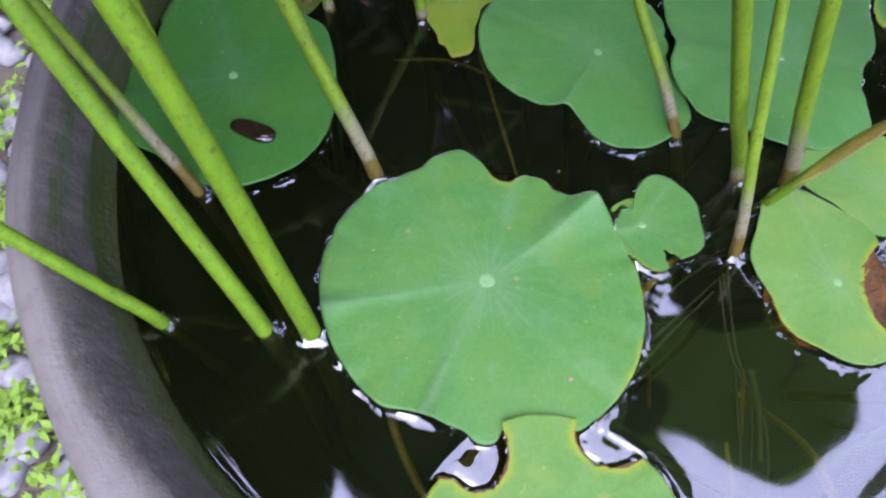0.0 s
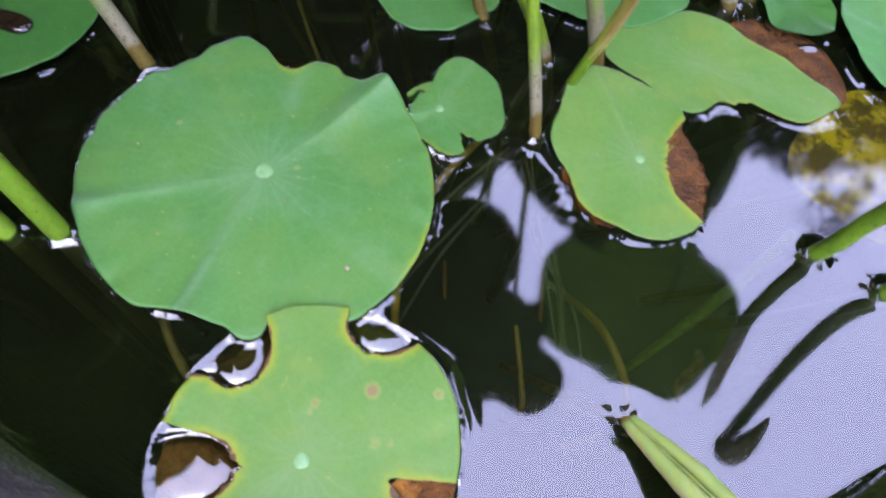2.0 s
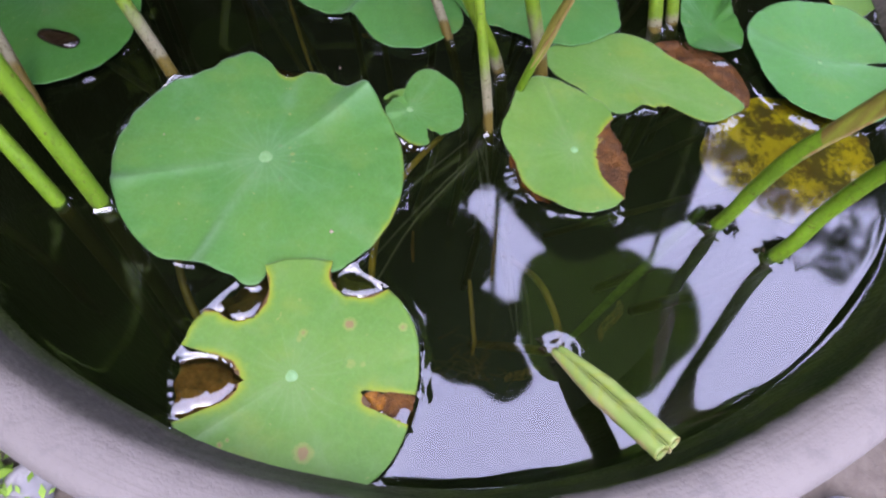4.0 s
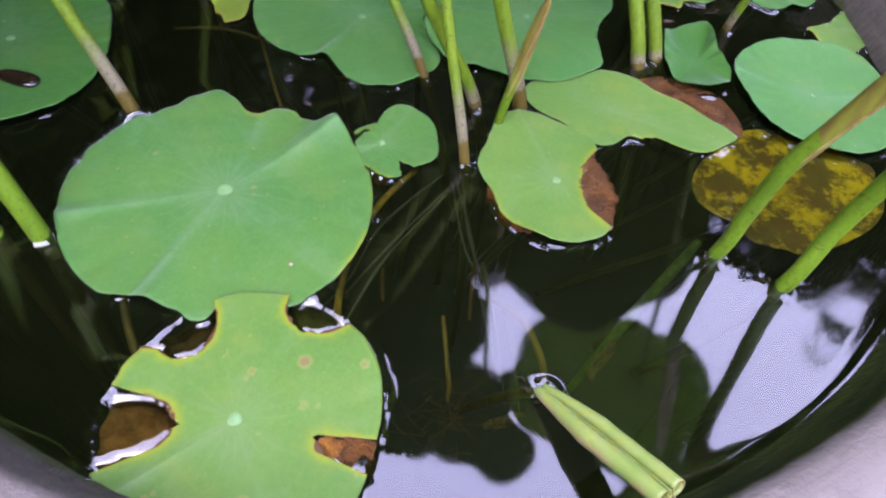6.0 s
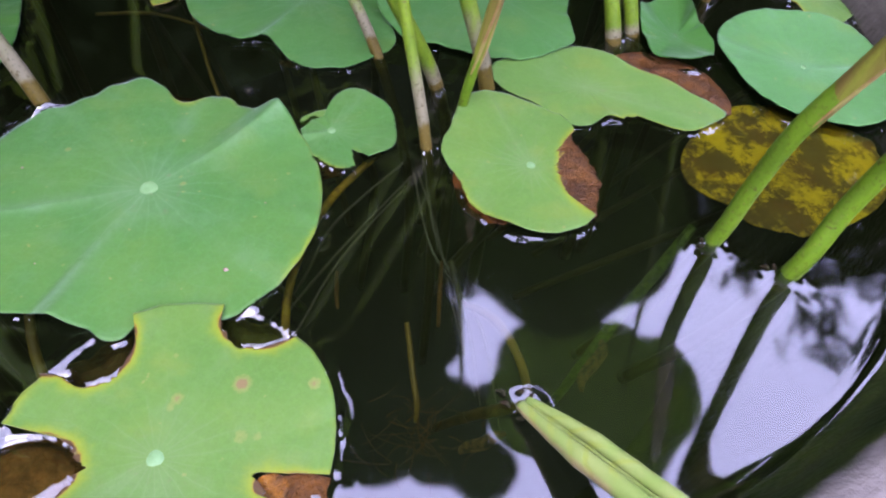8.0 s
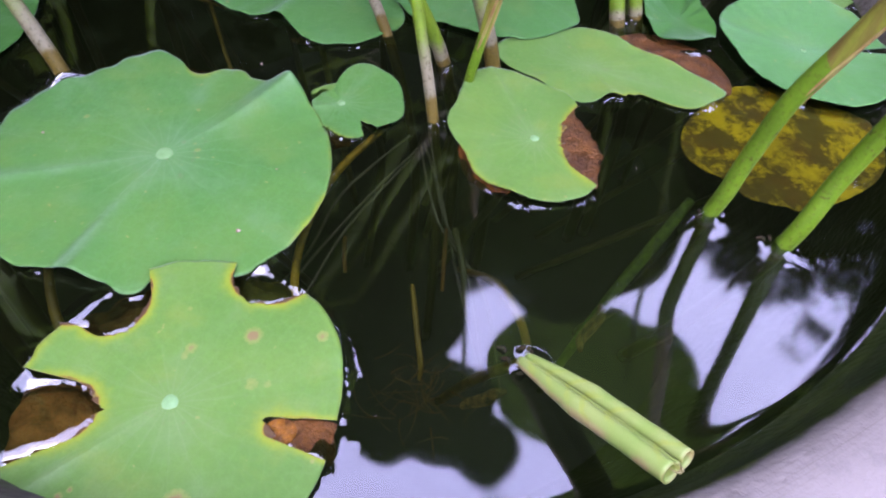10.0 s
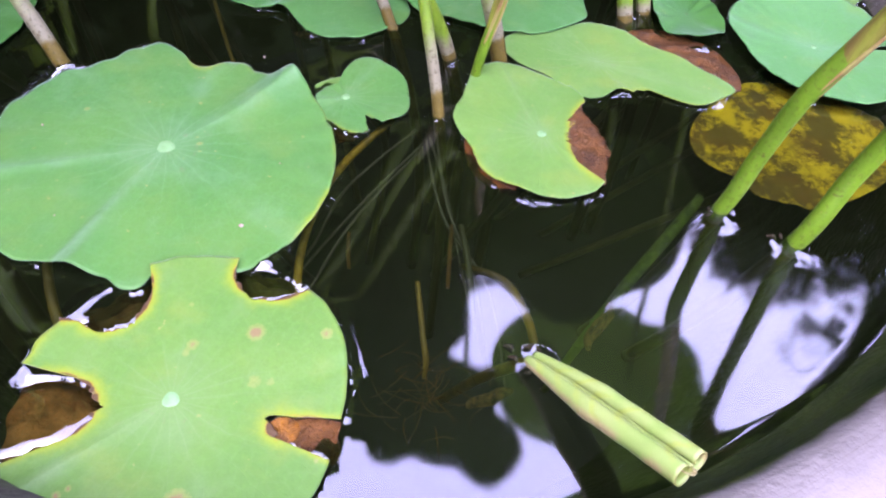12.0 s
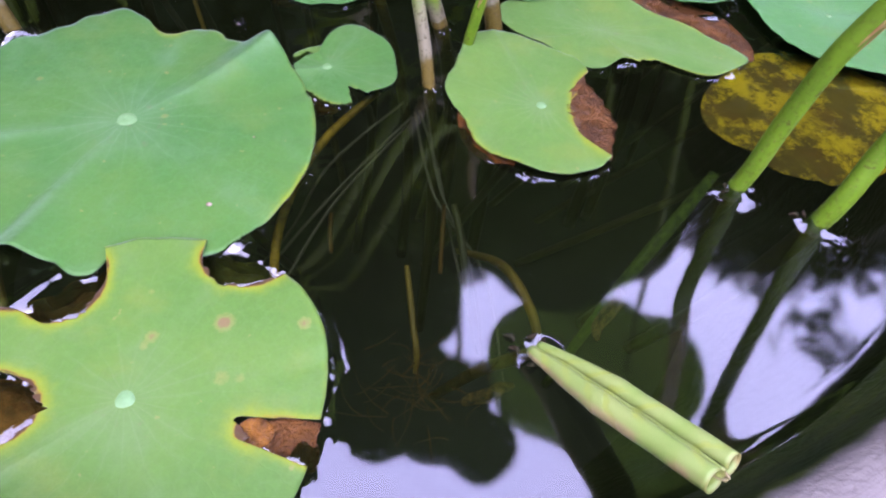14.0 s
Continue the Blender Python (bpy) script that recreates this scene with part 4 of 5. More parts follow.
bead = tagged(new("water_bead", drop((0, 0, 0), 0.0140, 0.0060, 0.0034, -0.16, BEAD)), "long dark shiny bead of murky water lying on a leaf", "water bead")
bead.location = (0.1365, 0.548, 0.0050)

# ---- standing leaves: stalks that rise from the water, and the blades that they carry ----
STEMS = []


def standing_leaf(base, lean, height, rad, spec, label, worn=0.05, mat=STALK, bow=(0, 0), seed=0, blade_mat=None, tilt=(0, 0), nod=(0, 0)):
    """A stalk from the mud to a blade held high above the water. lean: metres sideways for each metre of rise; tilt: rise of the blade for each metre in x and y; nod: metres by which the top hangs over."""
    bx, by = base
    leaf = thing("standing_lotus_leaf", label, "lotus leaf", "lotus leaves on tall stalks", (bx, by, 0))
    pts, radii = [], []
    for f in (-0.2 / height, -0.08 / height, 0.0, 0.15, 0.3, 0.45, 0.6, 0.8, 1.0):
        z = f * height
        k = 4 * max(f, 0) * (1 - max(f, 0))
        n = max(f, 0) ** 4
        pts.append((bx + lean[0] * max(z, -0.03) + bow[0] * k + nod[0] * n, by + lean[1] * max(z, -0.03) + bow[1] * k + nod[1] * n, z))
        radii.append(rad * (1.0 - 0.12 * max(f, 0)))
    part("stalk", tube(pts, radii, mat, worn=worn), leaf)
    STEMS.append((bx, by, rad))
    tip = pts[-1]
    if spec:
        s = dict(spec, at=(tip[0], tip[1]), z=0.0)
        me = blade(s, blade_mat or LEAF_HIGH, 96, 14, seed)
        for v in me.vertices:
            v.co.z += tip[2] + tilt[0] * (v.co.x - tip[0]) + tilt[1] * (v.co.y - tip[1])
        thick(part("blade", me, leaf), 0.0008)
    return leaf


def lean_to(base, tip):
    return ((tip[0] - base[0]) / tip[2], (tip[1] - base[1]) / tip[2])


def round_blade(r, cup=0.01, seed=0, wave=0.008):
    rng = random.Random(seed)
    return dict(r=r, waves=(rng.uniform(-6, 6), rng.uniform(-6, 6), rng.uniform(-6, 6), rng.uniform(-6, 6)),
                lobes=[(rng.uniform(-3, 3), rng.uniform(-14, 8), rng.uniform(0.12, 0.4), 2) for _ in range(5)], cup=cup, wave=wave)


TALL = "tall yellow-green lotus stalk carrying a broad leaf above the water"
GREYED = "tall lotus stalk, greyed at its foot, carrying a broad leaf"
standing_leaf((0.2054, 0.4374), (-0.245, 0.148), 0.42, 0.0052, dict(r=118, waves=(0, 4, 3, 2), lobes=[(-0.5, 34, 0.6, 2), (0.4, 10, 0.4, 2)], wave=0.004), TALL, 0.0, STALK_BRIGHT, seed=21, nod=(-0.064, -0.050))
standing_leaf((0.1819, 0.4342), (-0.56, 0.333), 0.36, 0.0046, round_blade(95, seed=2), TALL, 0.0, STALK_BRIGHT, seed=22)
standing_leaf((0.1321, 0.4258), (-0.69, 0.026), 0.20, 0.0036, round_blade(70, seed=3), TALL, 0.0, STALK_BRIGHT, seed=23)
standing_leaf((0.146, 0.494), (-1.15, 1.26), 0.17, 0.0036, round_blade(80, seed=4), GREYED, 0.05, STALK, seed=24)
standing_leaf((0.121, 0.503), (-1.148, 0.641), 0.17, 0.0034, round_blade(75, seed=5), GREYED, 0.04, STALK, seed=25)
standing_leaf((0.2144, 0.5358), (-0.533, 0.304), 0.44, 0.0042, round_blade(120, seed=6), GREYED, 0.045, STALK, seed=26)
standing_leaf((0.3815, 0.6093), (-0.768, 0.825), 0.36, 0.0034, round_blade(90, seed=7), GREYED, 0.03, STALK, seed=27)
standing_leaf((0.4186, 0.5866), (-0.405, -0.169), 0.45, 0.0042, round_blade(95, seed=8), TALL, 0.02, STALK, seed=28)
standing_leaf((0.4175, 0.5336), (-0.2555, 0.4165), 0.45, 0.0031, round_blade(90, seed=9), GREYED, 0.045, STALK, seed=29)
standing_leaf((0.4475, 0.5896), (-0.314, 0.077), 0.40, 0.0046, dict(r=92, waves=(34, -14, -8, 6), lobes=[(-0.4, -10, 0.3, 2)], wave=0.003), GREYED, 0.05, STALK, seed=30, tilt=(0.1, -0.5))
standing_leaf((0.5261, 0.6521), (-0.327, 0.511), 0.45, 0.0050, round_blade(95, seed=11), TALL, 0.006, STALK, seed=31)
standing_leaf((0.5389, 0.6592), (-0.359, 0.45), 0.5, 0.0045, round_blade(95, seed=12), TALL, 0.006, STALK, seed=32)
for (bx, by), r, h in (((0.117, 0.662), 0.005, 0.5), ((0.132, 0.664), 0.0045, 0.46), ((0.150, 0.658), 0.0036, 0.42), ((0.211, 0.666), 0.0036, 0.5), ((0.352, 0.736), 0.0036, 0.5)):
    standing_leaf((bx, by), (-0.3, 0.2), h, r, round_blade(112, seed=int(bx * 1000)), TALL, 0.008, STALK, seed=int(bx * 900))
# the three leaves over the open water
OVER = "lotus leaf held high on a stalk over the open water"
t1, t2, t3, t4, t5 = (0.6514, 0.6421, 0.432), (0.430, 0.5914, 0.4355), (0.6094, 0.7875, 0.3716), (0.4704, 0.5355, 0.376), (0.405, 0.605, 0.30)
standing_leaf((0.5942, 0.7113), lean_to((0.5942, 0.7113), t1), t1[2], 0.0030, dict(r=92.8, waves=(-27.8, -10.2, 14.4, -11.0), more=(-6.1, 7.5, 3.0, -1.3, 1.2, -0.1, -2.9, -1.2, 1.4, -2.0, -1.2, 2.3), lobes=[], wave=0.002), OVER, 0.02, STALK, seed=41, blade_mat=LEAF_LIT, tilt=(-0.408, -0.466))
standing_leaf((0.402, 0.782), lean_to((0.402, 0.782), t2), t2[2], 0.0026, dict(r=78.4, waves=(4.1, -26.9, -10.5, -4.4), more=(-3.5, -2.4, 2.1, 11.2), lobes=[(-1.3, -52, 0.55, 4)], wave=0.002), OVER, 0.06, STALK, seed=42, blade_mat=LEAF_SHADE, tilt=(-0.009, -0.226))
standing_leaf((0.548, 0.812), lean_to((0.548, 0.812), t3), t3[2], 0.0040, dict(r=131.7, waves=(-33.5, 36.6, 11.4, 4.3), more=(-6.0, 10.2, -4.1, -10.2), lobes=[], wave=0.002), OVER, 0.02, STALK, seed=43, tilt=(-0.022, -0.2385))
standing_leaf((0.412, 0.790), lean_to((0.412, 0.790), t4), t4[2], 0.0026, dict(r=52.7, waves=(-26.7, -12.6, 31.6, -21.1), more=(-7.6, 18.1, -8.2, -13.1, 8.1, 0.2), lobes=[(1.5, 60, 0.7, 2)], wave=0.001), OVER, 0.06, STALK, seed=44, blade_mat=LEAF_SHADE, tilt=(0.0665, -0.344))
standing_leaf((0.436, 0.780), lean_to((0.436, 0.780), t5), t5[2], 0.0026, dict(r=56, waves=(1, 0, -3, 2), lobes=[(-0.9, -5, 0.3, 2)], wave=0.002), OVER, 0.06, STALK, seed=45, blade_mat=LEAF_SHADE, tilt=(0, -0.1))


def young_leaf(points, rad, blade_line, blade_rad, label):
    """A young stalk with a folded blade along blade_line."""
    base = points[0]
    leaf = thing("young_lotus_leaf", label, "lotus leaf", "young folded lotus leaves", base)
    under = [(base[0] - 0.02, base[1] + 0.05, -0.2), (base[0] - 0.008, base[1] + 0.018, -0.09)]
    part("stalk", tube(under + list(points), [rad] * (len(points) + 2), STALK_BRIGHT, worn=0.0), leaf)
    STEMS.append((base[0], base[1], rad))
    fold = part("folded_blade", tube(blade_line, blade_rad, BUD_DRY, worn=0, name="folded_blade"), leaf, "folded brownish green blade")
    for turn in (0.3, 1.5):
        edge = []
        for k, (p, r) in enumerate(zip(blade_line, blade_rad)):
            a = turn + 0.5 * k - 2.4
            edge.append((p[0] + r * 0.95 * math.cos(a), p[1] + r * 0.95 * math.sin(a), p[2]))
        part("margin", tube(edge, [min(0.0009, r * 0.4) for r in blade_rad], BUD_EDGE, 8, 0, name="margin"), fold, "pale rolled leaf margin")
    return leaf


young_leaf([(0.5622, 0.491, 0), (0.5645, 0.489, 0.04), (0.5655, 0.484, 0.0778), (0.572, 0.481, 0.105)], 0.0043,
           [(0.565, 0.4855, 0.068), (0.568, 0.483, 0.088), (0.578, 0.4775, 0.13), (0.589, 0.4715, 0.176), (0.5976, 0.4668, 0.2129)], [0.002, 0.0040, 0.0049, 0.0040, 0.001],
           "young green lotus stalk with a folded brownish leaf at its tip")
young_leaf([(0.5966, 0.4755, 0), (0.6051, 0.4825, 0.04), (0.610, 0.4819, 0.08), (0.6113, 0.4737, 0.12), (0.6089, 0.458, 0.16), (0.606, 0.446, 0.185)], 0.0047,
           [(0.6065, 0.448, 0.182), (0.6035, 0.437, 0.198), (0.600, 0.427, 0.180), (0.596, 0.428, 0.145), (0.592, 0.436, 0.109)], [0.003, 0.0055, 0.0085, 0.0065, 0.001],
           "young green lotus stalk with a nodding folded leaf")
young_leaf([(0.4337, 0.5716, 0), (0.4378, 0.568, 0.03), (0.441, 0.5655, 0.05)], 0.0028,
           [(0.437, 0.5687, 0.025), (0.440, 0.566, 0.045), (0.4435, 0.5635, 0.07), (0.4475, 0.560, 0.093), (0.449, 0.5585, 0.101)], [0.002, 0.0030, 0.0032, 0.0022, 0.0005],
           "short pointed young lotus shoot, green turning brown")

# ---- the rolled young leaf that lies on the water ----


def scroll(p0, p1, r, side, mat, name):
    """Half of a rolled blade: a spiral sheet along the line from p0 to p1, wound inwards over the middle."""
    p0, p1 = Vector(p0), Vector(p1)
    d = (p1 - p0).normalized()
    s = d.cross(Vector((0, 0, 1))).normalized() * side
    up = Vector((0, 0, 1)) - d * d.z
    up.normalize()
    n, m = 44, 46
    verts, faces, uvs = [], [], []
    for i in range(n + 1):
        f = i / n
        w = r * (0.42 + 0.58 * min(1, f * 2.2) ** 0.8) * (1 - 0.06 * f)
        c = p0.lerp(p1, f) + s * w * 0.92 + up * w * 0.35
        for k in range(m + 1):
            a = -0.25 + 6.6 * k / m
            q = w * (1 - 0.42 * (k / m) ** 2.6) * (1 + 0.025 * math.sin(11 * f + k * 0.15) + 0.02 * math.sin(31 * f))
            verts.append(c + q * (-s * math.cos(a) - up * math.sin(a)))
            uvs.append((k / m, f))
    for i in range(n):
        for k in range(m):
            a = i * (m + 1) + k
            faces.append((a, a + 1, a + m + 2, a + m + 1))
    return mesh_of(name, verts, faces, mat, uvs=uvs)


ROLL0, ROLL1 = (0.4695, 0.3930, 0.002), (0.5170, 0.3405, 0.0330)
roll = thing("rolled_lotus_leaf", "pale green young lotus leaf rolled into two scrolls", "lotus leaf", at=ROLL0)
for side in (1, -1):
    thick(part("scroll", scroll(ROLL0, ROLL1, 0.0044, side, BUD, "scroll"), roll), 0.0005)


def roll_web(p0, p1, r):
    """The middle of the rolled blade, a shallow trough between the scrolls that ends in a pointed flap."""
    p0, p1 = Vector(p0), Vector(p1)
    d = (p1 - p0).normalized()
    s = d.cross(Vector((0, 0, 1))).normalized()
    n, m = 30, 8
    verts, faces = [], []
    for i in range(n + 1):
        f = 0.55 + 0.47 * i / n
        half = r * 0.5 * (1 if f < 0.985 else max(0.06, (1.022 - f) / 0.037) ** 0.7)
        c = p0.lerp(p1, f) - Vector((0, 0, r * 0.55))
        for k in range(m + 1):
            q = 2 * k / m - 1
            verts.append(c + s * half * q + Vector((0, 0, 0.5 * r * q * q)))
    for i in range(n):
        for k in range(m):
            a = i * (m + 1) + k
            faces.append((a, a + 1, a + m + 2, a + m + 1))
    return mesh_of("flap", verts, faces, BUD_FLAP)


thick(part("flap", roll_web(ROLL0, ROLL1, 0.0034), roll, "pinkish pointed tip of the rolled leaf"), 0.0005)
part("stalk", tube([(0.4715, 0.393, 0.001), (0.466, 0.397, -0.012), (0.455, 0.42, -0.07), (0.44, 0.47, -0.2)], [0.0022, 0.0025, 0.0028, 0.003], SUNK_STALK, worn=0), roll)
ROLL_FOOT = (0.4708, 0.3915)

# ---- the water: flat, and drawn up in a meniscus round leaves, stalks and the wall ----


def water_sheet():
    step, rad = 0.0012, 0.3265
    n = int((rad + 0.03) / step) + 1
    ax = np.arange(-n, n + 1) * step
    X, Y = np.meshgrid(ax + POT[0], ax + POT[1], indexing="ij")
    rr = np.hypot(X - POT[0], Y - POT[1]) - bulge(np.arctan2(Y - POT[1], X - POT[0])) + dent(np.arctan2(Y - POT[1], X - POT[0]))
    Z = np.zeros_like(X)
    wob = 0.6 + 0.5 * np.sin(X * 190 + 2 * np.sin(Y * 110)) * np.sin(Y * 170 + 1.3) + 0.35 * np.sin(X * 90 + Y * 120)
    wob = wob + 0.22 * np.sin(X * 520 + 3 * np.sin(Y * 230)) * np.sin(Y * 480 + 2 * np.sin(X * 280))
    Z += 0.0022 * np.exp(-np.maximum(0.324 - rr, 0) / 0.0030) * (0.9 + 0.2 * np.sin(19 * np.arctan2(Y - POT[1], X - POT[0])))
    under = np.zeros(X.shape, dtype=bool)
    for key, spec in SPECS.items():
        if key == "K":
            continue
        tall, soft = (0.0034, 0.0040) if key == "B" else (0.0022, 0.0028)
        dx, dy = X - spec["at"][0], Y - spec["at"][1]
        r = np.hypot(dx, dy)
        near = r < 0.14
        d = np.full(X.shape, 1.0)
        d[near] = r[near] - outline(spec, np.arctan2(dy[near], dx[near]))
        lip = np.ones(X.shape)
        if key == "B":
            # the waxy blade presses the water down inside its bites
            inside = near & (d > 0)
            inside[inside] = r[inside] < outline(dict(spec, bites=()), np.arctan2(dy[inside], dx[inside])) + 0.001
            beyond = r[near] - outline(dict(spec, bites=()), np.arctan2(dy[near], dx[near]))
            d[near] = np.where(beyond > 0, beyond, d[near])
            past = np.clip((beyond + 0.001) / 0.005, 0, 1)
            lip[near] = np.maximum(past, np.clip(bite_gap(spec, dx[near], dy[near]) / 0.004, 0, 1))
            gap = bite_gap(dict(spec, bites=spec["bites"][:5]), dx[inside], dy[inside])
            Z[inside] -= 0.0036 * (0.85 + 0.15 * wob[inside]) * np.exp(-np.abs(gap) / 0.0028)
        rise = 0.75 + 0.3 * np.sin(X * 90 + Y * 120) * np.sin(Y * 140 + 1) + 0.12 * wob if key == "B" else wob
        Z += lip * np.where(d > 0, tall * rise * np.exp(-np.maximum(d, 0) / soft), 0)
        under |= d < -0.0012
    for bx, by, br in STEMS:
        d = np.hypot(X - bx, Y - by) - br
        Z += 0.0026 * np.exp(-np.maximum(d, 0) / 0.0034) * (0.2 + 0.8 * wob)
    # the rolled leaf's foot presses a smooth round dimple into the water
    d = np.hypot(X - ROLL_FOOT[0], Y - ROLL_FOOT[1])
    Z -= 0.0015 * np.exp(-(np.maximum(d - 0.0020, 0) / 0.0062) ** 1.6) * (1 + 0.08 * np.sin(3 * np.arctan2(Y - ROLL_FOOT[1], X - ROLL_FOOT[0])))
    Z += 0.00003 * np.sin(X * 55 + 3 * np.sin(Y * 23)) * np.sin(Y * 48 + 2 * np.sin(X * 31))
    # restless water among the stalks at the back
    stir = np.clip((Y - 0.645) / 0.03, 0, 1) * np.clip(0.4 + np.sin(X * 61 + 2) * np.sin(Y * 73 + 1), 0, 1)
    stir = stir + 0.9 * np.exp(-(((X - 0.412) / 0.032) ** 2 + ((Y - 0.568) / 0.030) ** 2) ** 2)
    Z += 0.00022 * stir * np.sin(X * 640 + 4 * np.sin(Y * 310)) * np.sin(Y * 590 + 3 * np.sin(X * 270))
    Z[under] = -0.0012
    keep = rr <= rad
    idx = -np.ones(X.shape, dtype=np.int64)
    idx[keep] = np.arange(keep.sum())
    verts = np.stack([X[keep], Y[keep], Z[keep]], 1)
    ok = keep[:-1, :-1] & keep[1:, :-1] & keep[1:, 1:] & keep[:-1, 1:]
    quads = np.stack([idx[:-1, :-1][ok], idx[1:, :-1][ok], idx[1:, 1:][ok], idx[:-1, 1:][ok]], 1)
    return mesh_of("water", verts.tolist(), quads.tolist(), WATER)


tagged(new("water", water_sheet()), "still dark pond water mirroring a pale sky", "water", kind="structure")

# ---- trees round the garden, seen in the water's mirror ----


def tree(x, y, height, crown, seed, label, low=0.3, leaf_size=0.085, count=26000, slender=0.36):
    rng = random.Random(seed)
    ob = thing("tree", label, "tree", "garden trees", (x, y, GROUND_Z))
    top = height * 0.75
    trunk = [(x, y, GROUND_Z - 0.05)] + [(x + rng.uniform(-0.1, 0.1), y + rng.uniform(-0.1, 0.1), GROUND_Z + top * f) for f in (0.3, 0.6, 1.0)]
    slim = min(1.0, crown / 1.4) ** 1.6
    part("trunk", tube(trunk, [0.16 * slim, 0.13 * slim, 0.09 * slim, 0.04 * slim], BARK, 10, 0, name="trunk"), ob)
    blobs = []
    for k in range(9):
        a = rng.uniform(0, 6.28)
        q = crown * rng.uniform(0.25, 0.75)
        c = (x + q * math.cos(a), y + q * math.sin(a), GROUND_Z + height * (low + (0.86 - low) * (k + rng.random()) / 9))
        blobs.append((c, crown * rng.uniform(0.35, 0.6)))
        s = trunk[2]
        part("limb", tube([s, ((s[0] + c[0]) / 2, (s[1] + c[1]) / 2, (s[2] + c[2]) / 2 + 0.15), c], [0.06 * slim, 0.04 * slim, 0.015 * slim], BARK, 7, 0, 3, name="limb"), ob)
    blobs.append(((x, y, GROUND_Z + height * 0.85), crown * 0.5))
    verts, faces = [], []
    for _ in range(count):
        c, r = rng.choice(blobs)
        d = Vector((rng.gauss(0, 1), rng.gauss(0, 1), rng.gauss(0, 1))).normalized()
        p = Vector(c) + d * r * rng.uniform(0.2, 1.0) ** 0.5
        u = Vector((rng.gauss(0, 1), rng.gauss(0, 1), rng.gauss(0, 0.6))).normalized()
        v = u.cross(d).normalized() * leaf_size * slender
        u = u * leaf_size * rng.uniform(0.7, 1.3) * 0.5
        b = len(verts)
        verts += [p - u, p + v * 0.8 - u * 0.1, p + u, p - v * 0.8 - u * 0.1]
        faces.append((b, b + 1, b + 2, b + 3))
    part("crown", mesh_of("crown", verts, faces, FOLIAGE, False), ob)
    return ob


DARK_TREE = "dense dark green garden tree with a broad crown"
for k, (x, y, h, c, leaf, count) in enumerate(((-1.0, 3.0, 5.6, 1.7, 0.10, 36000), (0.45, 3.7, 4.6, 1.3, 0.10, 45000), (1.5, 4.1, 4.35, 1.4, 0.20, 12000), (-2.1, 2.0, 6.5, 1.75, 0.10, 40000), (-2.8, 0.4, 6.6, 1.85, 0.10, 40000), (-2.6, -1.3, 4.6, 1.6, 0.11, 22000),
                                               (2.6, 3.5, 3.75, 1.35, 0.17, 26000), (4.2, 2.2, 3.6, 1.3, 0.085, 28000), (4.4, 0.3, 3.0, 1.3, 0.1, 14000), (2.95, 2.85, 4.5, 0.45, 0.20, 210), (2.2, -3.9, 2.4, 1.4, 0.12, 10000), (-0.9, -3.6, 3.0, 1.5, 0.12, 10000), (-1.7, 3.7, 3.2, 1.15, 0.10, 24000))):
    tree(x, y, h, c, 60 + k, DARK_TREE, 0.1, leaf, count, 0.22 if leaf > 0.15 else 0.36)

# ---- sunken stalks, roots and weed ----
SUNK = [("sunken_stalk", "orange-brown sunken lotus stalk arching under the water", [(0.392, 0.535, -0.006), (0.372, 0.505, -0.012), (0.362, 0.475, -0.018), (0.360, 0.44, -0.03), (0.37, 0.40, -0.07)], 0.0021),
        ("sunken_stalk", "yellowish sunken stalk standing in the murk", [(0.4186, 0.4323, -0.010), (0.4219, 0.4185, -0.013), (0.4246, 0.4073, -0.017), (0.4269, 0.3996, -0.022), (0.4272, 0.396, -0.032)], 0.0013),
        ("sunken_stalk", "olive sunken stalk leading to a rolled leaf", [(0.474, 0.394, -0.008), (0.470, 0.418, -0.010), (0.458, 0.442, -0.014), (0.44, 0.475, -0.05)], 0.0020),
        ("sunken_stalk", "greenish sunken stalk slanting through the water", [(0.558, 0.507, -0.008), (0.544, 0.490, -0.022), (0.524, 0.470, -0.055), (0.50, 0.45, -0.13)], 0.0032),
        ("sunken_stalk", "dim brown sunken stalk hanging in the murk", [(0.4314, 0.4773, -0.020), (0.4319, 0.4613, -0.022), (0.4329, 0.4424, -0.026)], 0.0012),
        ("sunken_stalk", "long dim green stalk deep in the water", [(0.4358, 0.478, -0.020), (0.4416, 0.4582, -0.025), (0.447, 0.4334, -0.035)], 0.0018),
        ("sunken_stalk", "dim brown sunken stalk hanging in the murk", [(0.3811, 0.4641, -0.020), (0.3825, 0.4538, -0.022), (0.3842, 0.4464, -0.026)], 0.0011),
        ("sunken_stalk", "thin sunken stalk under the surface", [(0.20, 0.632, -0.006), (0.235, 0.642, -0.008), (0.275, 0.638, -0.014)], 0.0012),
        ("sunken_stalk", "thin brown sunken stalk under the surface", [(0.25, 0.66, -0.01), (0.28, 0.60, -0.02), (0.30, 0.57, -0.04)], 0.0012),
        ("sunken_stalk", "dim sunken stalk near the pot wall", [(0.24, 0.44, -0.02), (0.26, 0.40, -0.035), (0.30, 0.36, -0.07)], 0.0025)]
for name, label, pts, r in SUNK:
    tagged(new(name, tube(pts, [r * 0.8] + [r] * (len(pts) - 2) + [r * 0.7], SUNK_GREEN if "greenish" in label else LEAF_STALK if "green" in label else DEAD_DIM if "dim brown" in label else SUNK_YELLOW if "orange" in label else SUNK_STALK, 10, 0, name="sunken_stalk")), label, "sunken stalk", "sunken stalks")
rng = random.Random(8)
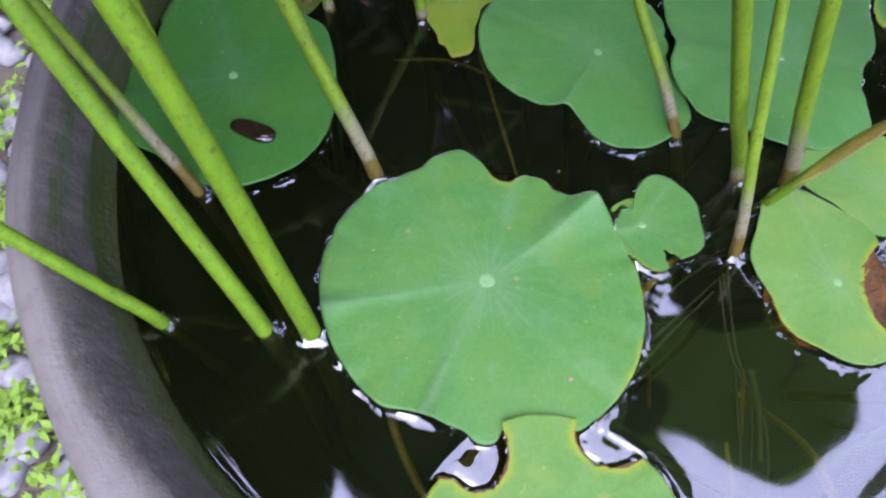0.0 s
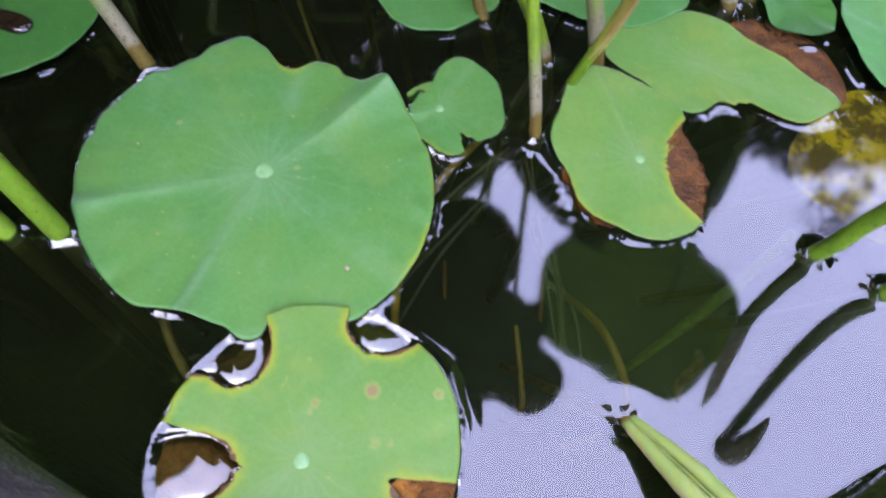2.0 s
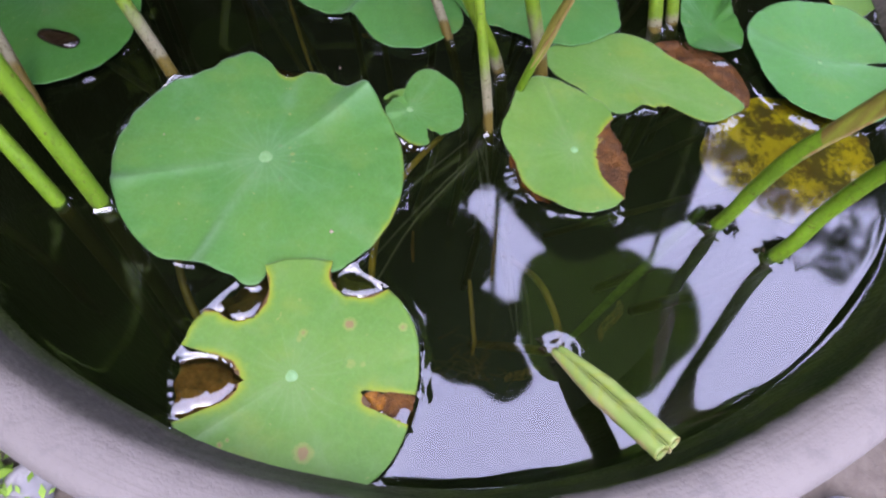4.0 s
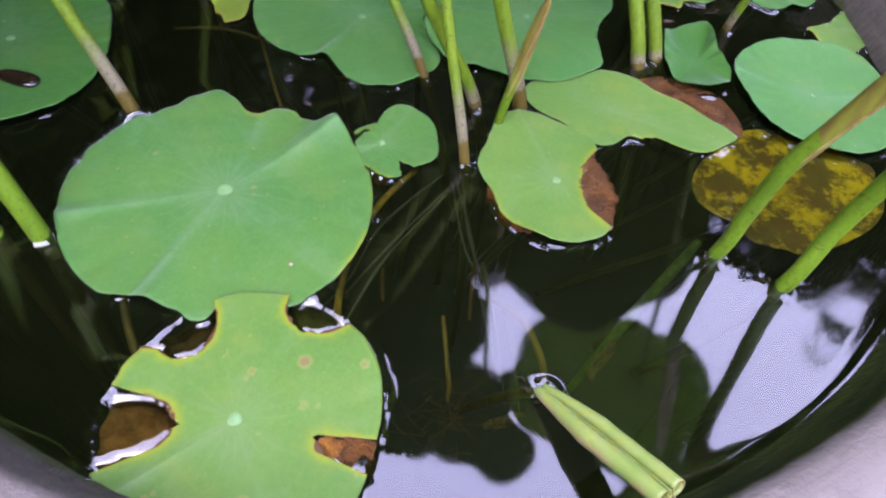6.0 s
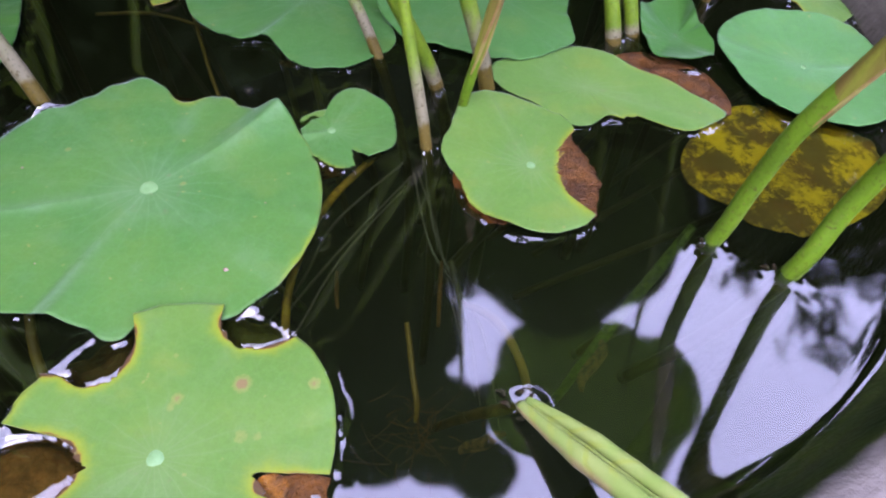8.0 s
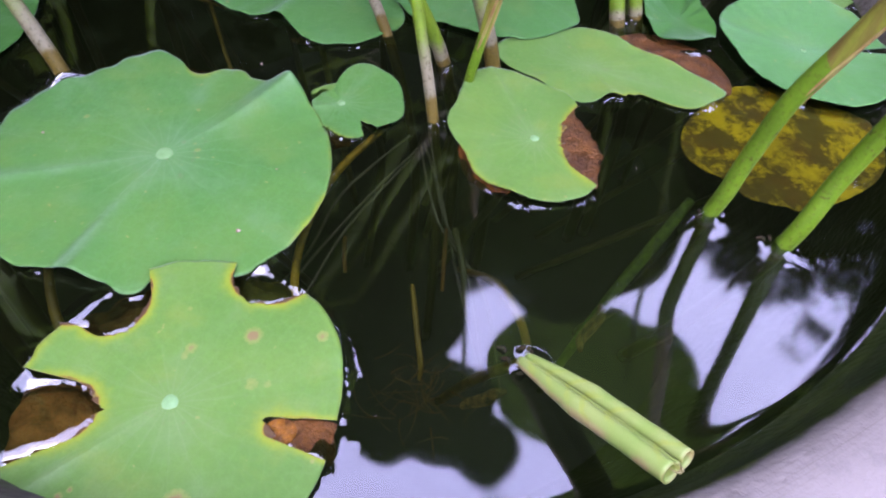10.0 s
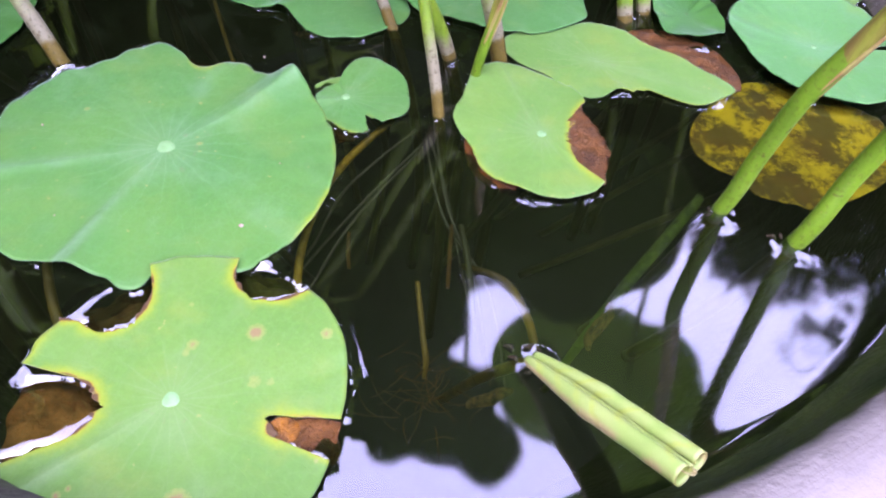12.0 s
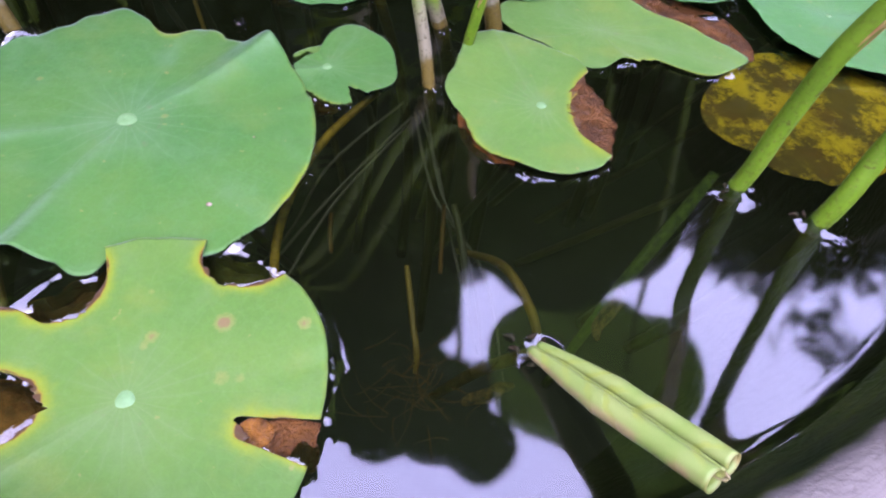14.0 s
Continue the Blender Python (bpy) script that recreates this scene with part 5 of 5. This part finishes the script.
for k in range(6):
    x, y = 0.412 + rng.uniform(-0.012, 0.012), 0.52 + rng.uniform(-0.01, 0.01)
    a = rng.uniform(-2.5, -0.9)
    q = rng.uniform(0.08, 0.16)
    pts = [(x, y, -0.006)] + [(x + q * f * math.cos(a) + rng.uniform(-0.006, 0.006), y + q * f * math.sin(a) + rng.uniform(-0.006, 0.006), -0.01 - 0.07 * f ** 1.4) for f in (0.3, 0.6, 1.0)]
    tagged(new("water_root", tube(pts, [0.0006, 0.0008, 0.0007, 0.0003], ROOT, 6, 0, name="water_root")), "thin pale root trailing under the water", "root", "trailing roots")



def rootlets():
    """A loose brown tangle of fine rootlets round the foot of a sunken stalk."""
    rng = random.Random(19)
    bm = bmesh.new()
    for _ in range(46):
        x, y, z = 0.428 + rng.gauss(0, 0.012), 0.392 + rng.gauss(0, 0.010), rng.uniform(-0.045, -0.022)
        a, bend, q = rng.uniform(0, 6.283), rng.uniform(-1.4, 1.4), rng.uniform(0.008, 0.024)
        last = None
        for k in range(7):
            r = 0.0003 * (1 - 0.1 * k)
            ring = [bm.verts.new((x + r * math.cos(j * 2.094) * math.sin(a), y - r * math.cos(j * 2.094) * math.cos(a), z + r * math.sin(j * 2.094))) for j in range(3)]
            if last:
                for j in range(3):
                    bm.faces.new((last[j], last[(j + 1) % 3], ring[(j + 1) % 3], ring[j]))
            last = ring
            x, y, z, a = x + q / 6 * math.cos(a), y + q / 6 * math.sin(a), z + rng.uniform(-0.001, 0.001), a + bend / 6
    me = bpy.data.meshes.new("rootlets")
    bm.to_mesh(me)
    bm.free()
    me.materials.append(DEAD_DIM)
    return me


tagged(new("rootlets", rootlets()), "loose brown tangle of fine rootlets under the water", "roots", kind="stuff")

# ---- gravel and moss beside the pot ----


def gravel():
    rng = random.Random(12)
    bm = bmesh.new()
    bmesh.ops.create_icosphere(bm, subdivisions=2, radius=1)
    base = [v.co.copy() for v in bm.verts]
    tris = [[v.index for v in f.verts] for f in bm.faces]
    bm.free()
    verts, faces = [], []
    for _ in range(1500):
        a, q = rng.uniform(2.4, 5.9), 0.23 + 0.62 * rng.random() ** 0.7
        r = rng.uniform(0.008, 0.022)
        off = len(verts)
        sx, sy, sz = r * rng.uniform(0.7, 1.3), r * rng.uniform(0.7, 1.2), r * rng.uniform(0.4, 0.8)
        t, o = rng.uniform(0, 6.28), rng.uniform(0, 50)
        for v in base:
            k = 1 + 0.28 * noise.noise(v * 1.3 + Vector((o, 0, 0)))
            x, y = v.x * sx * k, v.y * sy * k
            verts.append((POT[0] + q * math.cos(a) + x * math.cos(t) - y * math.sin(t), POT[1] + q * math.sin(a) + x * math.sin(t) + y * math.cos(t), GROUND_Z + 0.4 * r + v.z * sz * k))
        faces += [tuple(i + off for i in f) for f in tris]
    return mesh_of("gravel", verts, faces, STONE)


tagged(new("gravel", gravel()), "loose grey gravel stones on the earth", "gravel", kind="stuff")


def moss():
    rng = random.Random(15)
    verts, faces = [], []
    clumps = [(rng.uniform(2.4, 5.9), rng.uniform(0.27, 0.7)) for _ in range(50)] + [(rng.uniform(2.5, 4.1), rng.uniform(0.42, 0.85)) for _ in range(90)]
    for a, q in clumps:
        cx, cy = POT[0] + q * math.cos(a), POT[1] + q * math.sin(a)
        for _ in range(70):
            p = Vector((cx + rng.gauss(0, 0.018), cy + rng.gauss(0, 0.018), GROUND_Z + 0.008 + rng.uniform(0, 0.022)))
            u = Vector((rng.gauss(0, 1), rng.gauss(0, 1), rng.uniform(0, 0.8))).normalized() * rng.uniform(0.004, 0.009)
            v = u.cross(Vector((0, 0, 1))).normalized() * u.length * 0.45
            b = len(verts)
            verts += [p - u, p + v, p + u, p - v]
            faces.append((b, b + 1, b + 2, b + 3))
    return mesh_of("moss", verts, faces, MOSS, False)


tagged(new("moss", moss()), "small bright green moss and weeds between the stones", "moss", kind="stuff")

# ---- scraps on the water ----
scrap = thing("leaf_scrap", "small yellow-green scrap of lotus leaf on the water", "leaf scrap", at=(0.3555, 0.5475, 0.001))
thick(part("blade", blade(dict(at=(0.3555, 0.5475), r=8, waves=(2, 3, 2, 2), lobes=[], z=0.0004, wave=0.0004), LEAF_AGED, 60, 10, 77), scrap))
rot = thing("rotting_leaf", "crumpled brown rotting lotus leaf at the surface", "rotting leaf", "rotting leaves", (0.178, 0.690, 0.001))
thick(part("blade", blade(dict(at=(0.178, 0.690), r=24, waves=(8, 0, 3, 4), lobes=[(-1, -8, 0.3, 2), (0.6, 8, 0.2, 2)], z=-0.0035, wave=0.005, ragged=3), ROT, 120, 16, 78), rot), 0.0008)

for k, (x, y, r, turn) in enumerate(((0.205, 0.712, 17, 0.3), (0.226, 0.700, 12, 1.1), (0.196, 0.735, 19, 2.0), (0.218, 0.728, 14, 2.8), (0.150, 0.705, 13, 0.8), (0.590, 0.742, 15, 1.9), (0.548, 0.700, 13, 0.4))):
    mat_piece = thing("rotting_leaf", "crumpled brown rotting lotus leaf at the surface", "rotting leaf", "rotting leaves", (x, y, 0.001))
    thick(part("blade", blade(dict(at=(x, y), r=r, waves=(r * 0.25 * math.cos(turn), r * 0.25 * math.sin(turn), 3, 2), lobes=[(turn, -r * 0.4, 0.3, 2), (turn + 1.4, r * 0.35, 0.2, 2), (turn + 3, -r * 0.3, 0.25, 2)], z=-0.0022, wave=0.0032, ragged=3), ROT, 90, 14, 90 + k), mat_piece), 0.0008)


def speck(x, y, z, r, mat, seed):
    rng = random.Random(seed)
    verts = [(x + r * rng.uniform(0.6, 1.2) * math.cos(a), y + r * rng.uniform(0.6, 1.2) * math.sin(a), z) for a in [6.283 * k / 7 for k in range(7)]]
    verts += [(x + r * 0.3 * math.cos(a), y + r * 0.3 * math.sin(a), z + r * 0.6) for a in [6.283 * k / 7 for k in range(7)]]
    faces = [(k, (k + 1) % 7, 7 + (k + 1) % 7, 7 + k) for k in range(7)] + [tuple(range(7, 14))]
    return mesh_of("speck", verts, faces, mat)


for k, (x, y, r) in enumerate(((0.3365, 0.4425, 0.0013), (0.344, 0.484, 0.0007), (0.315, 0.565, 0.0008), (0.255, 0.435, 0.0006), (0.224, 0.49, 0.0009))):
    tagged(new("speck", speck(x, y, 0.0022, r, CHAFF, k)), "tiny pale speck of chaff on a leaf", "chaff", "specks on the leaves")


def dust():
    rng = random.Random(33)
    verts, faces = [], []
    for _ in range(260):
        a, q = rng.uniform(0, 6.283), 0.31 * rng.random() ** 0.5
        x, y, r = POT[0] + q * math.cos(a), POT[1] + q * math.sin(a), rng.choice((0.0001, 0.00014, 0.00018, 0.00024))
        b = len(verts)
        verts += [(x - r, y, 0.0004), (x, y - r * 0.7, 0.0004), (x + r, y, 0.0004), (x, y + r * 0.8, 0.0004), (x, y, 0.0004 + r * 0.5)]
        faces += [(b, b + 1, b + 4), (b + 1, b + 2, b + 4), (b + 2, b + 3, b + 4), (b + 3, b, b + 4)]
    return mesh_of("dust", verts, faces, CHAFF, False)


tagged(new("dust", dust()), "fine pale dust floating on the water", "dust", kind="stuff")

# ---- sunken litter ----
for k, (x, y, z, dx, dy) in enumerate(((0.502, 0.422, -0.012, 0.007, 0.013), (0.456, 0.386, -0.024, 0.010, 0.005), (0.330, 0.620, -0.015, 0.010, 0.006))):
    line = [(x + dx * f + 0.0015 * math.sin(5 * f + k), y + dy * f + 0.001 * math.sin(7 * f), z + 0.002 * math.sin(4 * f)) for f in (-1, -0.5, 0, 0.5, 1)]
    tagged(new("sunken_litter", tube(line, [0.0010, 0.0024, 0.0030, 0.0026, 0.0012], LITTER, 9, 0, 5, "sunken_litter")), "orange-brown scrap of rotting leaf under the water", "leaf scrap", "sunken leaf scraps")
for k, (x, y) in enumerate(((0.4665, 0.3985), (0.464, 0.391), (0.4735, 0.3985), (0.467, 0.387), (0.462, 0.396), (0.5575, 0.4925), (0.5545, 0.487), (0.587, 0.476), (0.5905, 0.4805))):
    tagged(new("weed_crumb", tube([(x, y, 0.0004), (x + 0.002 * math.cos(k * 2.1), y + 0.002 * math.sin(k * 2.1), 0.0012), (x + 0.0045 * math.cos(k * 2.1 + 0.5), y + 0.0045 * math.sin(k * 2.1 + 0.5), 0.0002)], [0.0004, 0.0011, 0.0004], WEED, 8, 0, 4, "weed_crumb")), "dark crumb of weed floating by a stalk", "weed", "floating weed crumbs")
